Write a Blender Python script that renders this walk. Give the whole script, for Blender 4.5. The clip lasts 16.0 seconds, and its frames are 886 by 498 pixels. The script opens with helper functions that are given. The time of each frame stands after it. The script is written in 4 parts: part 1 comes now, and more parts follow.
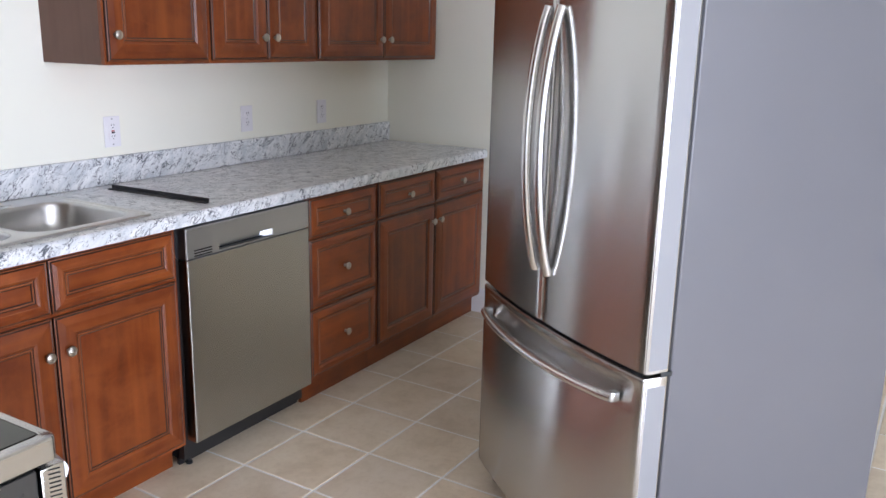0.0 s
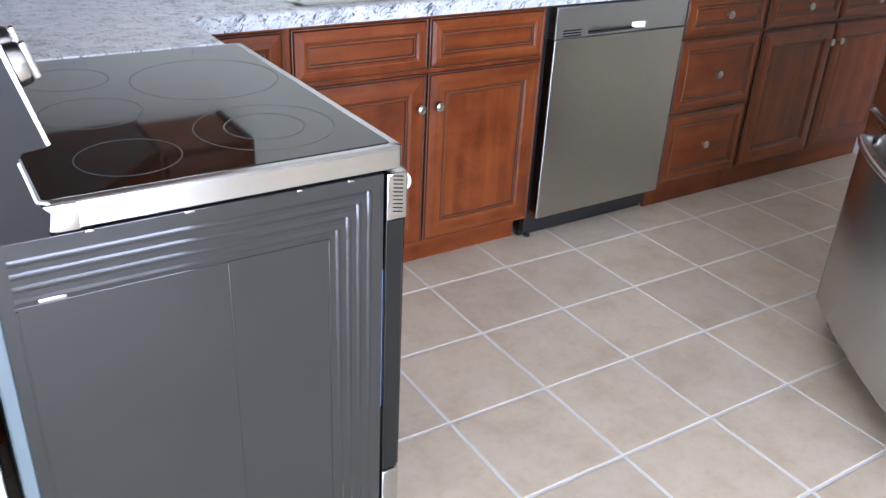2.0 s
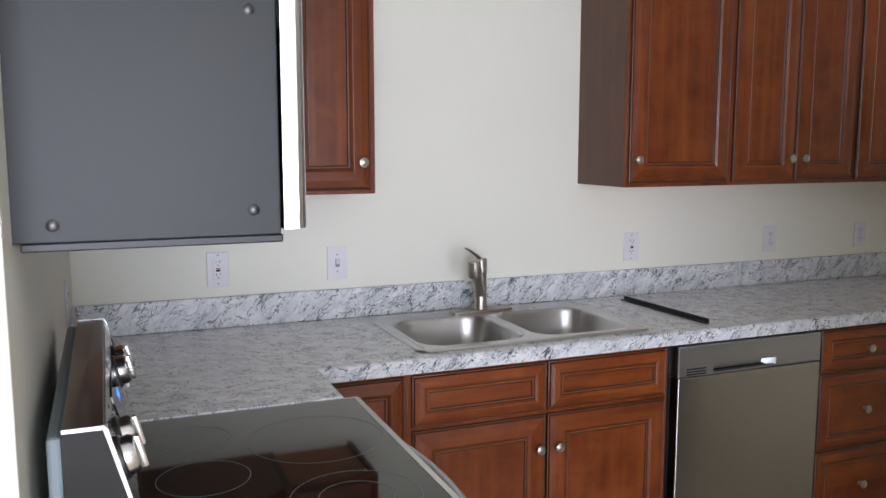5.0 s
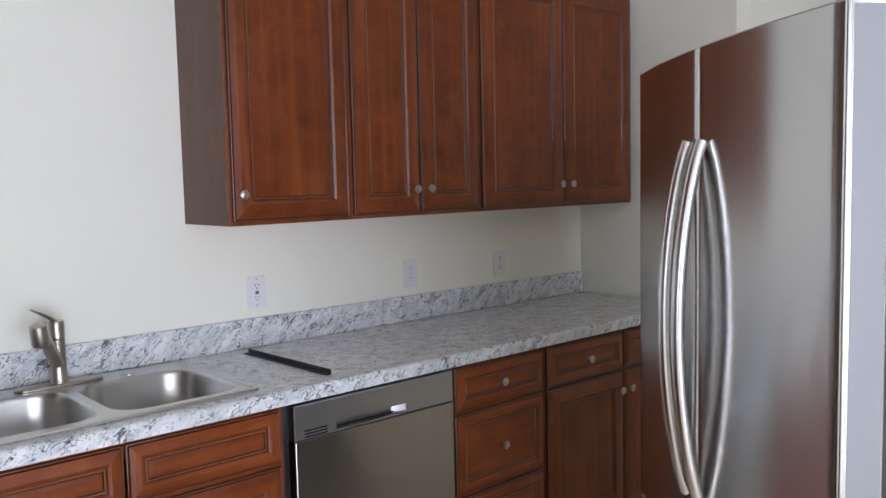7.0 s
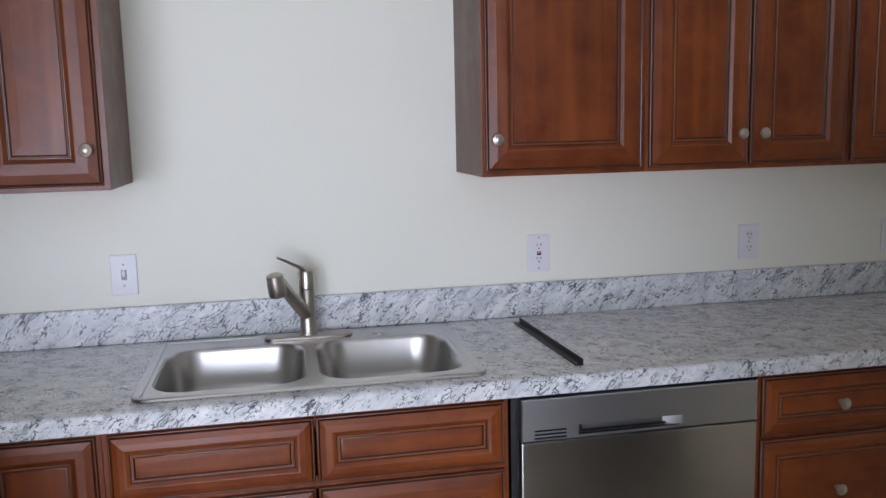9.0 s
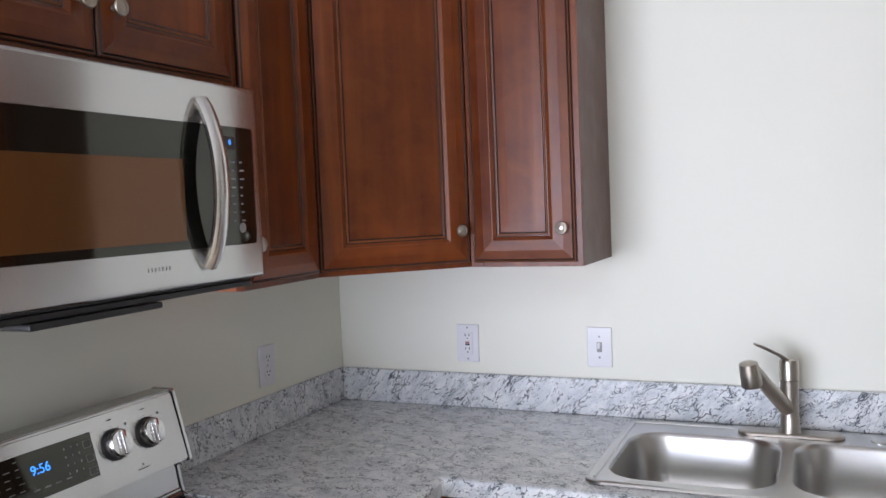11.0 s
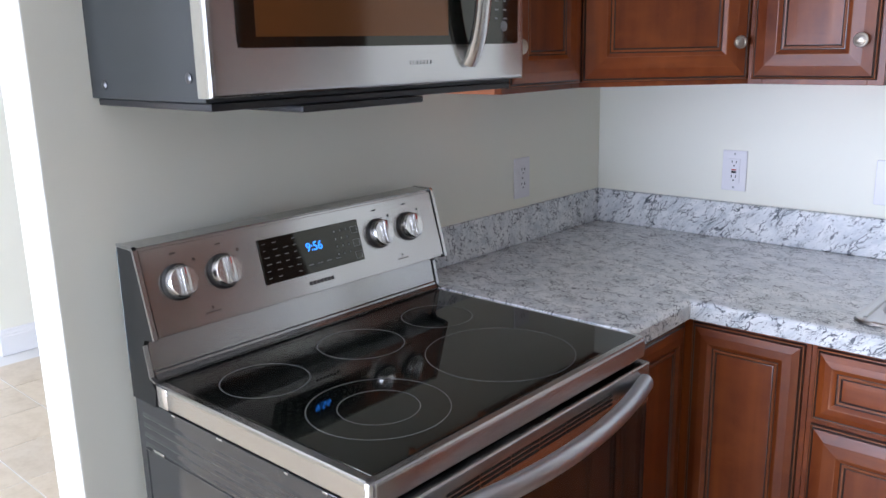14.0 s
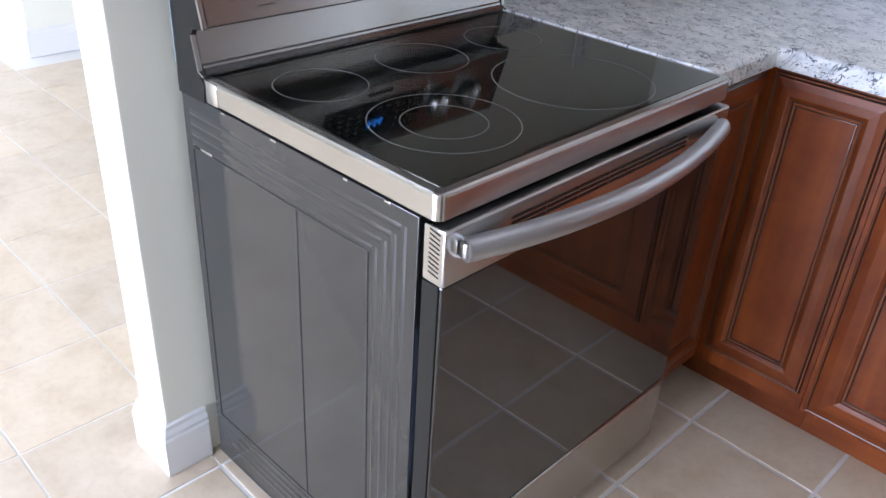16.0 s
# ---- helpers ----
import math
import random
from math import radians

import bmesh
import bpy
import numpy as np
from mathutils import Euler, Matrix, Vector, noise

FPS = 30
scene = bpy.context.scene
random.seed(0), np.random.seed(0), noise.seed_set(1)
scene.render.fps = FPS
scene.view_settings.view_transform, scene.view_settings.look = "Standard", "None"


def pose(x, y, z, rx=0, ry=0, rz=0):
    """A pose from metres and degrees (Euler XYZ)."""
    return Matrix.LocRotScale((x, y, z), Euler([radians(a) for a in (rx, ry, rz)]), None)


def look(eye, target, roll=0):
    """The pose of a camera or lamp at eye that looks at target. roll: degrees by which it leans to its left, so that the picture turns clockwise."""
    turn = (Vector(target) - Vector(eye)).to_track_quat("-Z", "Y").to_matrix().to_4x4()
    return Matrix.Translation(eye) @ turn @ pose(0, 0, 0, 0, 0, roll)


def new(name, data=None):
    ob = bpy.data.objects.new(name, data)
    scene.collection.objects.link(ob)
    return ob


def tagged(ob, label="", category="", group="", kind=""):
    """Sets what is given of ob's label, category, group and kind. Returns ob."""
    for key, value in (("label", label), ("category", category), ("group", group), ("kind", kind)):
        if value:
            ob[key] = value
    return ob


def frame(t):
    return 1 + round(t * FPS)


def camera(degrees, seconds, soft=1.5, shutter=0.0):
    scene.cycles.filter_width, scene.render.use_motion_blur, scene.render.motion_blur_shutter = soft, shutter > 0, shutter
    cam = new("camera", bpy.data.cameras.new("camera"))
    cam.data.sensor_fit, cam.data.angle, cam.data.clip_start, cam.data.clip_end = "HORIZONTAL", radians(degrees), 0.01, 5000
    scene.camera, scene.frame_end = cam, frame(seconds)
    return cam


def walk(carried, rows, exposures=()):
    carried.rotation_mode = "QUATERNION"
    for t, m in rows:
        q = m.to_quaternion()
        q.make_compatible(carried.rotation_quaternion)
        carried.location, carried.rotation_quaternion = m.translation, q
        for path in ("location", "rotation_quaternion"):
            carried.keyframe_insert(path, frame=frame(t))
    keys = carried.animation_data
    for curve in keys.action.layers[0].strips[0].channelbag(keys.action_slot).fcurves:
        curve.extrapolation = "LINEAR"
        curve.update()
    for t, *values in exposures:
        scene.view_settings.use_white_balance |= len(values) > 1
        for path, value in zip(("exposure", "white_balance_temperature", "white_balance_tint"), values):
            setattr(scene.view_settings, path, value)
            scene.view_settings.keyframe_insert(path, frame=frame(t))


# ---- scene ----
cam = camera(56.0, 16.0)
EXPOSURES = [(0, 0.03, 6550, 10), (1, 0.15, 6300, 10), (2, 0.2, 6000, 10), (2.6, -0.08, 6100, 10), (3.2, -0.5, 6150, 10),
             (5.3, -0.56, 6900, 10), (6.5, -0.45, 6600, 10), (8, -0.45, 6650, 10), (9, -0.66, 6480, 10), (9.6, -0.74, 6500, 10),
             (10.2, -0.6, 6700, 10), (12.3, 0.1, 6400, 10), (13.5, -0.06, 6200, 10), (14.5, 0.04, 6150, 10), (15.3, 0.18, 6100, 11), (16, 0.2, 6050, 11)]
PATH = [
    (0, (0.006, -2.703, 1.482), (1.678, -1.721, 0.992), 1.3),
    (0.2, (0.008, -2.709, 1.471), (1.659, -1.715, 0.936), 1.3),
    (0.5, (0.008, -2.72, 1.448), (1.592, -1.668, 0.829), 1.7),
    (1, (0.007, -2.742, 1.429), (1.429, -1.532, 0.714), 2.7),
    (1.5, (0.015, -2.767, 1.418), (1.23, -1.395, 0.617), 3.4),
    (2, (0.02, -2.772, 1.385), (1.013, -1.295, 0.473), 3.0),
    (2.5, (-0.021, -2.784, 1.382), (0.858, -1.281, 0.398), 2.8),
    (3, (-0.051, -2.801, 1.421), (0.746, -1.159, 0.604), 1.3),
    (3.2, (-0.058, -2.798, 1.431), (0.73, -1.125, 0.671), 1.2),
    (5.3, (0.172, -2.838, 1.533), (0.923, -0.994, 1.344), -0.3),
    (5.5, (0.204, -2.83, 1.524), (1.095, -1.047, 1.366), -0.7),
    (6, (0.303, -2.754, 1.519), (1.486, -1.148, 1.377), -0.9),
    (6.5, (0.422, -2.706, 1.505), (1.755, -1.224, 1.343), -1.3),
    (7, (0.617, -2.694, 1.511), (1.941, -1.205, 1.339), -1.3),
    (7.5, (0.807, -2.68, 1.521), (2.01, -1.091, 1.358), -0.9),
    (8, (0.985, -2.59, 1.523), (2.066, -0.913, 1.387), -1.1),
    (8.5, (1.128, -2.507, 1.508), (1.943, -0.688, 1.35), -2.2),
    (9, (1.303, -2.47, 1.503), (1.691, -0.529, 1.216), -1.3),
    (9.5, (1.371, -2.418, 1.523), (1.44, -0.446, 1.197), -1.9),
    (10, (1.37, -2.366, 1.541), (1.135, -0.394, 1.308), -2.7),
    (10.2, (1.395, -2.36, 1.541), (1.034, -0.402, 1.351), -2.6),
    (12.3, (1.441, -2.359, 1.541), (0.195, -0.798, 1.428), -2.2),
    (12.5, (1.438, -2.357, 1.531), (0.156, -0.829, 1.381), -2.3),
    (13, (1.432, -2.349, 1.506), (0.103, -0.875, 1.258), -2.5),
    (13.5, (1.43, -2.338, 1.496), (0.097, -0.885, 1.164), -2.2),
    (14, (1.424, -2.333, 1.473), (0.125, -0.888, 1.002), -1.2),
    (14.5, (1.421, -2.323, 1.454), (0.155, -0.896, 0.853), -0.2),
    (15, (1.422, -2.321, 1.434), (0.18, -0.936, 0.7), 0.6),
    (15.5, (1.381, -2.322, 1.405), (0.188, -0.986, 0.516), 2.0),
    (16, (1.319, -2.331, 1.382), (0.143, -1.071, 0.366), 3.6),
]
walk(cam, [(t, look(eye, target, roll)) for t, eye, target, roll in PATH], EXPOSURES)

# ---- world and light ----
world = bpy.data.worlds.new("sky_world")
world.use_nodes = True
scene.world = world
sky = world.node_tree.nodes.new("ShaderNodeTexSky")
sky.sky_type, sky.sun_disc = "NISHITA", False
sky.sun_elevation, sky.sun_rotation = radians(52), radians(205)
world.node_tree.links.new(sky.outputs[0], world.node_tree.nodes["Background"].inputs[0])
world.node_tree.nodes["Background"].inputs[1].default_value = 0.12
sun_data = bpy.data.lights.new("sun", "SUN")
sun_data.energy, sun_data.angle, sun_data.color = 2.0, radians(10), (1.0, 0.96, 0.9)
sun = new("sun", sun_data)
sun.matrix_world = look((-2, -9, 11), (0, -3, 0))


def window_light(name, x, y, z, toward, w, h, watts, tone=(0.715, 0.78, 1.0)):
    """An area lamp in place of the sky light through one window opening."""
    d = bpy.data.lights.new(name, "AREA")
    d.shape, d.size, d.size_y, d.energy, d.color = "RECTANGLE", w, h, watts, tone
    ob = new(name, d)
    ob.matrix_world = look((x, y, z), toward)
    return ob


window_light("window_light_south", -0.15, -6.3, 1.15, (-0.1, 0, 0.7), 3.0, 2.0, 350)
window_light("window_light_west", -4.85, -2.9, 1.1, (0, -2.9, 1.1), 2.6, 2.0, 60)
# fill lamp added to brighten the hall; its door is assumed
window_light("window_light_hall", -1.0, 5.7, 1.1, (-1.0, 0, 1.1), 1.3, 1.9, 70)

# ---- materials ----
def material(name, color=(0.8, 0.8, 0.8), rough=0.5, metal=0.0, **more):
    m = bpy.data.materials.new(name)
    m.use_nodes = True
    b = m.node_tree.nodes["Principled BSDF"]
    b.inputs["Base Color"].default_value = (*color, 1)
    b.inputs["Roughness"].default_value = rough
    b.inputs["Metallic"].default_value = metal
    for key, value in more.items():
        b.inputs[key.replace("_", " ")].default_value = value
    return m


def node(m, kind, **props):
    n = m.node_tree.nodes.new("ShaderNode" + kind)
    for key, value in props.items():
        if key == "noise_scale":
            n.inputs["Scale"].default_value = value
        elif key == "detail":
            n.inputs["Detail"].default_value = value
        elif key == "roughness":
            n.inputs["Roughness"].default_value = value
        elif key == "distortion":
            n.inputs["Distortion"].default_value = value
    return n


def link(m, a, b):
    m.node_tree.links.new(a, b)


def bsdf(m):
    return m.node_tree.nodes["Principled BSDF"]


def coords(m, scale=(1, 1, 1), turn=(0, 0, 0), space="Position"):
    """World places (Position) or the object's own (Object), scaled and turned."""
    mp = node(m, "Mapping")
    if space == "Position":
        link(m, node(m, "NewGeometry").outputs["Position"], mp.inputs[0])
    else:
        link(m, node(m, "TexCoord").outputs["Object"], mp.inputs[0])
    mp.inputs["Rotation"].default_value = [radians(a) for a in turn]
    mp.inputs["Scale"].default_value = scale
    return mp.outputs[0]


def ramp(m, value, stops):
    r = node(m, "ValToRGB")
    while len(r.color_ramp.elements) < len(stops):
        r.color_ramp.elements.new(0.5)
    for e, (p, c) in zip(r.color_ramp.elements, stops):
        e.position, e.color = p, (*c, 1) if len(c) == 3 else c
    link(m, value, r.inputs[0])
    return r.outputs[0]


def grey(v):
    return (v, v, v)


def mix(m, fac, a, b, blend="MIX"):
    n = m.node_tree.nodes.new("ShaderNodeMix")
    n.data_type, n.blend_type = "RGBA", blend
    for sock, v in ((n.inputs[0], fac), (n.inputs[6], a), (n.inputs[7], b)):
        if isinstance(v, (int, float)):
            sock.default_value = v
        elif isinstance(v, tuple):
            sock.default_value = (*v, 1)
        else:
            link(m, v, sock)
    return n.outputs[2]


def noisy(m, vec, scale, detail=4.0, roughness=0.55, distortion=0.0):
    n = node(m, "TexNoise", noise_scale=scale, detail=detail, roughness=roughness, distortion=distortion)
    link(m, vec, n.inputs["Vector"])
    return n.outputs["Fac"]


def bump(m, height, strength, distance=0.002):
    n = node(m, "Bump")
    n.inputs["Strength"].default_value, n.inputs["Distance"].default_value = strength, distance
    link(m, height, n.inputs["Height"])
    link(m, n.outputs[0], bsdf(m).inputs["Normal"])


def paint(name, a, b, rough=0.6, grain=260.0, strength=0.12):
    m = material(name, a, rough)
    v = coords(m)
    link(m, mix(m, ramp(m, noisy(m, v, 1.3, 3), [(0.35, grey(0)), (0.7, grey(1))]), a, b), bsdf(m).inputs["Base Color"])
    bump(m, noisy(m, v, grain, 3), strength, 0.0015)
    return m


def wood(name, dark, mid, light, across, rough=0.38, coat=0.24):
    """Stained maple: long soft grain, blotches of stain, a clear satin coat. across: the object's axis over the grain."""
    m = material(name, mid, rough, Coat_Weight=coat, Coat_Roughness=0.27)
    s = {"x": (26, 26, 1.6), "z": (1.6, 26, 26)}[across]
    v, w = coords(m, s, space="Object"), coords(m)
    info = node(m, "ObjectInfo")
    add = m.node_tree.nodes.new("ShaderNodeVectorMath")
    link(m, v, add.inputs[0])
    scaled = m.node_tree.nodes.new("ShaderNodeMath")
    scaled.operation = "MULTIPLY"
    scaled.inputs[1].default_value = 40
    link(m, info.outputs["Random"], scaled.inputs[0])
    link(m, scaled.outputs[0], add.inputs[1])
    grain = noisy(m, add.outputs[0], 1.0, 3, 0.5, 0.1)
    figure = noisy(m, coords(m, (6.0, 6.0, 11.0)), 1.0, 5, 0.6, 1.6)
    blotch = noisy(m, w, 9.0, 4, 0.6, 0.25)
    c1 = ramp(m, grain, [(0.22, dark), (0.5, mid), (0.85, light)])
    c2 = mix(m, ramp(m, blotch, [(0.35, grey(0.0)), (0.7, grey(0.8))]), c1, mix(m, 0.6, c1, light))
    c2 = mix(m, ramp(m, figure, [(0.48, grey(0.0)), (0.78, grey(0.38))]), c2, light)
    cloud = noisy(m, coords(m, (1, 1, 0.7)), 4.5, 3, 0.6, 0.3)
    c2 = mix(m, 1.0, c2, ramp(m, cloud, [(0.32, (0.86, 0.84, 0.84)), (0.62, (1.06, 1.06, 1.06))]), "MULTIPLY")
    tint = ramp(m, info.outputs["Random"], [(0, grey(0.80)), (1, grey(1.08))])
    link(m, mix(m, 1.0, c2, tint, "MULTIPLY"), bsdf(m).inputs["Base Color"])
    link(m, ramp(m, blotch, [(0.3, grey(rough - 0.05)), (0.7, grey(rough + 0.09))]), bsdf(m).inputs["Roughness"])
    bump(m, grain, 0.04, 0.001)
    bsdf(m).inputs["Specular IOR Level"].default_value = 0.28
    return m


def steel(name, base, rough, stretch, aniso=0.75, coarse=0.004):
    """Brushed steel; stretch: noise scale by axis, small along the brushing."""
    m = material(name, base, rough, 1.0)
    v = coords(m, stretch)
    n = noisy(m, v, 1.0, 3, 0.6)
    smear = noisy(m, coords(m), 5.0, 3)
    link(m, ramp(m, n, [(0.3, tuple(0.975 * c for c in base)), (0.7, tuple(min(1, 1.02 * c) for c in base))]), bsdf(m).inputs["Base Color"])
    link(m, mix(m, 0.35, ramp(m, n, [(0.3, grey(rough - coarse)), (0.7, grey(rough + coarse))]), ramp(m, smear, [(0.3, grey(rough - coarse)), (0.7, grey(rough + coarse))])), bsdf(m).inputs["Roughness"])
    if aniso:
        t = node(m, "Tangent")
        t.direction_type, t.axis = "RADIAL", "Z"
        link(m, t.outputs[0], bsdf(m).inputs["Tangent"])
        bsdf(m).inputs["Anisotropic"].default_value = aniso
        bsdf(m).inputs["Anisotropic Rotation"].default_value = 0.25
    return m


def granite():
    """White laminate with a stone print: slanted dark flecks and veins over cloudy greys."""
    m = material("stone_print_laminate", (0.6, 0.6, 0.58), 0.3, Coat_Weight=0.4, Coat_Roughness=0.16)
    v = coords(m, (1, 1, 1), (0, 0, 0))
    tilt = m.node_tree.nodes.new("ShaderNodeVectorMath")
    tilt.operation = "MULTIPLY"
    tilt.inputs[1].default_value = (0.7, 1.7, 2.0)
    link(m, coords(m, (1, 1, 1), (0, 42, 18)), tilt.inputs[0])
    slant = tilt.outputs[0]
    warp = node(m, "TexNoise", noise_scale=9.0, detail=4.0)
    link(m, v, warp.inputs["Vector"])
    shift = m.node_tree.nodes.new("ShaderNodeVectorMath")
    shift.operation = "MULTIPLY_ADD"
    shift.inputs[1].default_value = (0.11, 0.11, 0.11)
    link(m, warp.outputs["Color"], shift.inputs[0])
    link(m, slant, shift.inputs[2])
    p = shift.outputs[0]
    clouds = ramp(m, noisy(m, p, 14.0, 6, 0.65, 0.2), [(0.3, (0.47, 0.515, 0.54)), (0.46, (0.69, 0.715, 0.725)), (0.64, (0.87, 0.88, 0.875))])

    def ridges(scale, wide, low, high, seed):
        r = m.node_tree.nodes.new("ShaderNodeMath")
        r.operation = "SUBTRACT"
        r.inputs[1].default_value = 0.5
        link(m, noisy(m, p, scale, 6, 0.68, 0.4), r.inputs[0])
        z = m.node_tree.nodes.new("ShaderNodeMath")
        z.operation = "ABSOLUTE"
        link(m, r.outputs[0], z.inputs[0])
        line = ramp(m, z.outputs[0], [(0.0, grey(1)), (wide * 0.5, grey(0.85)), (wide, grey(0))])
        where = ramp(m, noisy(m, p, seed, 4, 0.6), [(low, grey(0)), (high, grey(1))])
        return mix(m, 1.0, line, where, "MULTIPLY")
    wob = node(m, "TexNoise", noise_scale=34.0, detail=4.0)
    link(m, p, wob.inputs["Vector"])
    bend = m.node_tree.nodes.new("ShaderNodeVectorMath")
    bend.operation = "MULTIPLY_ADD"
    bend.inputs[1].default_value = (0.030, 0.030, 0.030)
    link(m, wob.outputs["Color"], bend.inputs[0])
    link(m, p, bend.inputs[2])

    def cracks(scale, wide, low, high, area):
        t = node(m, "TexVoronoi")
        t.feature = "DISTANCE_TO_EDGE"
        t.inputs["Scale"].default_value = scale
        link(m, bend.outputs[0], t.inputs["Vector"])
        line = ramp(m, t.outputs["Distance"], [(0.0, grey(1)), (wide * 0.55, grey(0.9)), (wide, grey(0))])
        where = ramp(m, noisy(m, p, area, 4, 0.6), [(low, grey(0)), (high, grey(1))])
        return mix(m, 1.0, line, where, "MULTIPLY")
    c = mix(m, cracks(88.0, 0.10, 0.53, 0.61, 30.0), clouds, (0.44, 0.455, 0.455))
    c = mix(m, cracks(44.0, 0.085, 0.54, 0.565, 22.0), c, (0.07, 0.08, 0.095))
    c = mix(m, ridges(27.0, 0.024, 0.535, 0.57, 13.0), c, (0.06, 0.07, 0.085))
    c = mix(m, ramp(m, noisy(m, p, 90.0, 4, 0.65), [(0.61, grey(0)), (0.65, grey(0.85))]), c, (0.09, 0.10, 0.11))
    link(m, c, bsdf(m).inputs["Base Color"])
    bump(m, noisy(m, v, 500, 2), 0.03, 0.0005)
    return m


def tile_material(name, shared):
    m = material(name, (0.5, 0.4, 0.29), 0.33)
    v = coords(m)
    n1, n2 = noisy(m, v, 7.0, 6, 0.68, 0.2), noisy(m, v, 45.0, 4)
    c = ramp(m, n1, [(0.28, (0.58, 0.475, 0.335)), (0.5, (0.69, 0.585, 0.44)), (0.75, (0.75, 0.655, 0.52))])
    c = mix(m, ramp(m, n2, [(0.50, grey(0)), (0.75, grey(0.22))]), c, (0.46, 0.35, 0.25))
    rnd = node(m, "ObjectInfo").outputs["Random"] if shared else node(m, "NewGeometry").outputs["Random Per Island"]
    c = mix(m, 1.0, c, ramp(m, rnd, [(0, (0.90, 0.90, 0.91)), (1, (1.03, 1.02, 1.0))]), "MULTIPLY")
    link(m, c, bsdf(m).inputs["Base Color"])
    link(m, ramp(m, n1, [(0.3, grey(0.33)), (0.7, grey(0.40))]), bsdf(m).inputs["Roughness"])
    bump(m, n2, 0.05, 0.001)
    return m


WALL = paint("cream_wall_paint", (0.855, 0.85, 0.738), (0.875, 0.87, 0.765), 0.55)
TRIM = paint("white_trim_paint", (0.80, 0.80, 0.80), (0.84, 0.84, 0.84), 0.35, 90, 0.05)
CEIL = paint("white_ceiling_paint", (0.84, 0.84, 0.83), (0.86, 0.86, 0.85), 0.8, 120, 0.3)
CHERRY = wood("cherry_stain_upright", (0.098, 0.0178, 0.0038), (0.150, 0.0295, 0.0055), (0.275, 0.070, 0.0125), "x")
CHERRY_FLAT = wood("cherry_stain_level", (0.098, 0.0178, 0.0038), (0.150, 0.0295, 0.0055), (0.275, 0.070, 0.0125), "z")
# paler stain: the light caught by the moulding's beads, put into the colour
BEAD_HIGHLIGHT = wood("moulding_edge_highlight", (0.15, 0.038, 0.010), (0.20, 0.056, 0.016), (0.27, 0.085, 0.027), "x")
# glaze in the grooves; on the fronts' outer sides, painted shade of the gaps
GLAZE_AND_GAP = material("dark_glaze_and_gap_shade", (0.030, 0.009, 0.005), 0.35, Coat_Weight=0.3)
SIDE = wood("brown_side_laminate", (0.115, 0.054, 0.036), (0.14, 0.067, 0.045), (0.165, 0.084, 0.058), "x", 0.42, 0.1)
RAW = wood("orange_birch_side", (0.52, 0.17, 0.075), (0.60, 0.21, 0.095), (0.66, 0.26, 0.13), "x", 0.5, 0.05)
FLOOR_WOOD = wood("brown_wood_floor", (0.33, 0.19, 0.09), (0.40, 0.245, 0.125), (0.47, 0.31, 0.17), "x", 0.6, 0.0)
STONE = granite()
TILE, TILE_FAR = tile_material("beige_floor_tile", True), tile_material("beige_floor_tile_far", False)
GROUT = paint("pale_grout", (0.74, 0.73, 0.70), (0.82, 0.81, 0.79), 0.85, 300, 0.3)
STEEL = steel("brushed_steel", (0.56, 0.555, 0.545), 0.215, (2.5, 2.5, 1400), 0.95)
STEEL_SOFT = steel("brushed_steel_soft", (0.47, 0.465, 0.445), 0.26, (2.5, 2.5, 1400), 0.85)
STEEL_PALE = steel("pale_control_steel", (0.50, 0.515, 0.54), 0.38, (2.5, 2.5, 1400), 0.5)
STEEL_BAR = steel("satin_handle_steel", (0.74, 0.735, 0.72), 0.26, (60, 60, 60), 0.0, 0.008)
STEEL_SINK = steel("satin_sink_steel", (0.58, 0.575, 0.56), 0.30, (12, 300, 300), 0.0, 0.012)
CHROME = steel("polished_steel", (0.55, 0.55, 0.55), 0.25, (90, 90, 90), 0.0, 0.01)
NICKEL = steel("brushed_nickel", (0.46, 0.42, 0.365), 0.34, (120, 120, 120), 0.0, 0.012)
GREY_SIDE = paint("grey_appliance_side", (0.115, 0.117, 0.127), (0.125, 0.127, 0.137), 0.36, 700, 0.08)
DARK_SCREW = material("dark_screw_steel", (0.11, 0.11, 0.11), 0.35, 0.9)
SILVER = paint("silver_door_edge", (0.225, 0.23, 0.24), (0.245, 0.25, 0.26), 0.4, 500, 0.03)
GREY_DARK = paint("dark_grey_enamel", (0.031, 0.0315, 0.030), (0.035, 0.0355, 0.0335), 0.09, 500, 0.012)
bsdf(GREY_DARK).inputs["Specular IOR Level"].default_value = 0.55
GREY_CAP = paint("dark_grey_plastic", (0.016, 0.0163, 0.015), (0.018, 0.0185, 0.017), 0.3, 500, 0.03)
bsdf(GREY_CAP).inputs["Specular IOR Level"].default_value = 0.2
GREY_CASE = paint("slate_grey_case", (0.032, 0.0355, 0.035), (0.036, 0.0395, 0.039), 0.42, 600, 0.06)
bsdf(GREY_CASE).inputs["Specular IOR Level"].default_value = 0.3
BLACK = material("black_plastic", (0.012, 0.012, 0.013), 0.4)
GLASS_TOP = material("black_ceramic_glass", (0.006, 0.007, 0.006), 0.045, Specular_IOR_Level=0.72, Specular_Tint=(1.0, 0.98, 0.84, 1))
OVEN_GLASS = material("dark_oven_glass", (0.010, 0.010, 0.010), 0.04, Specular_IOR_Level=1.0)
# amber base colour stands for the wood cabinets mirrored in the microwave window
SCREEN_REFLECTION = material("screen_with_wood_reflection", (0.17, 0.070, 0.024), 0.10, 0.30)
PRINT = material("grey_print", (0.30, 0.30, 0.29), 0.5)
RING = material("faint_ring_print", (0.17, 0.17, 0.165), 0.4)
PRINT_DARK = material("dark_print", (0.06, 0.055, 0.05), 0.5)
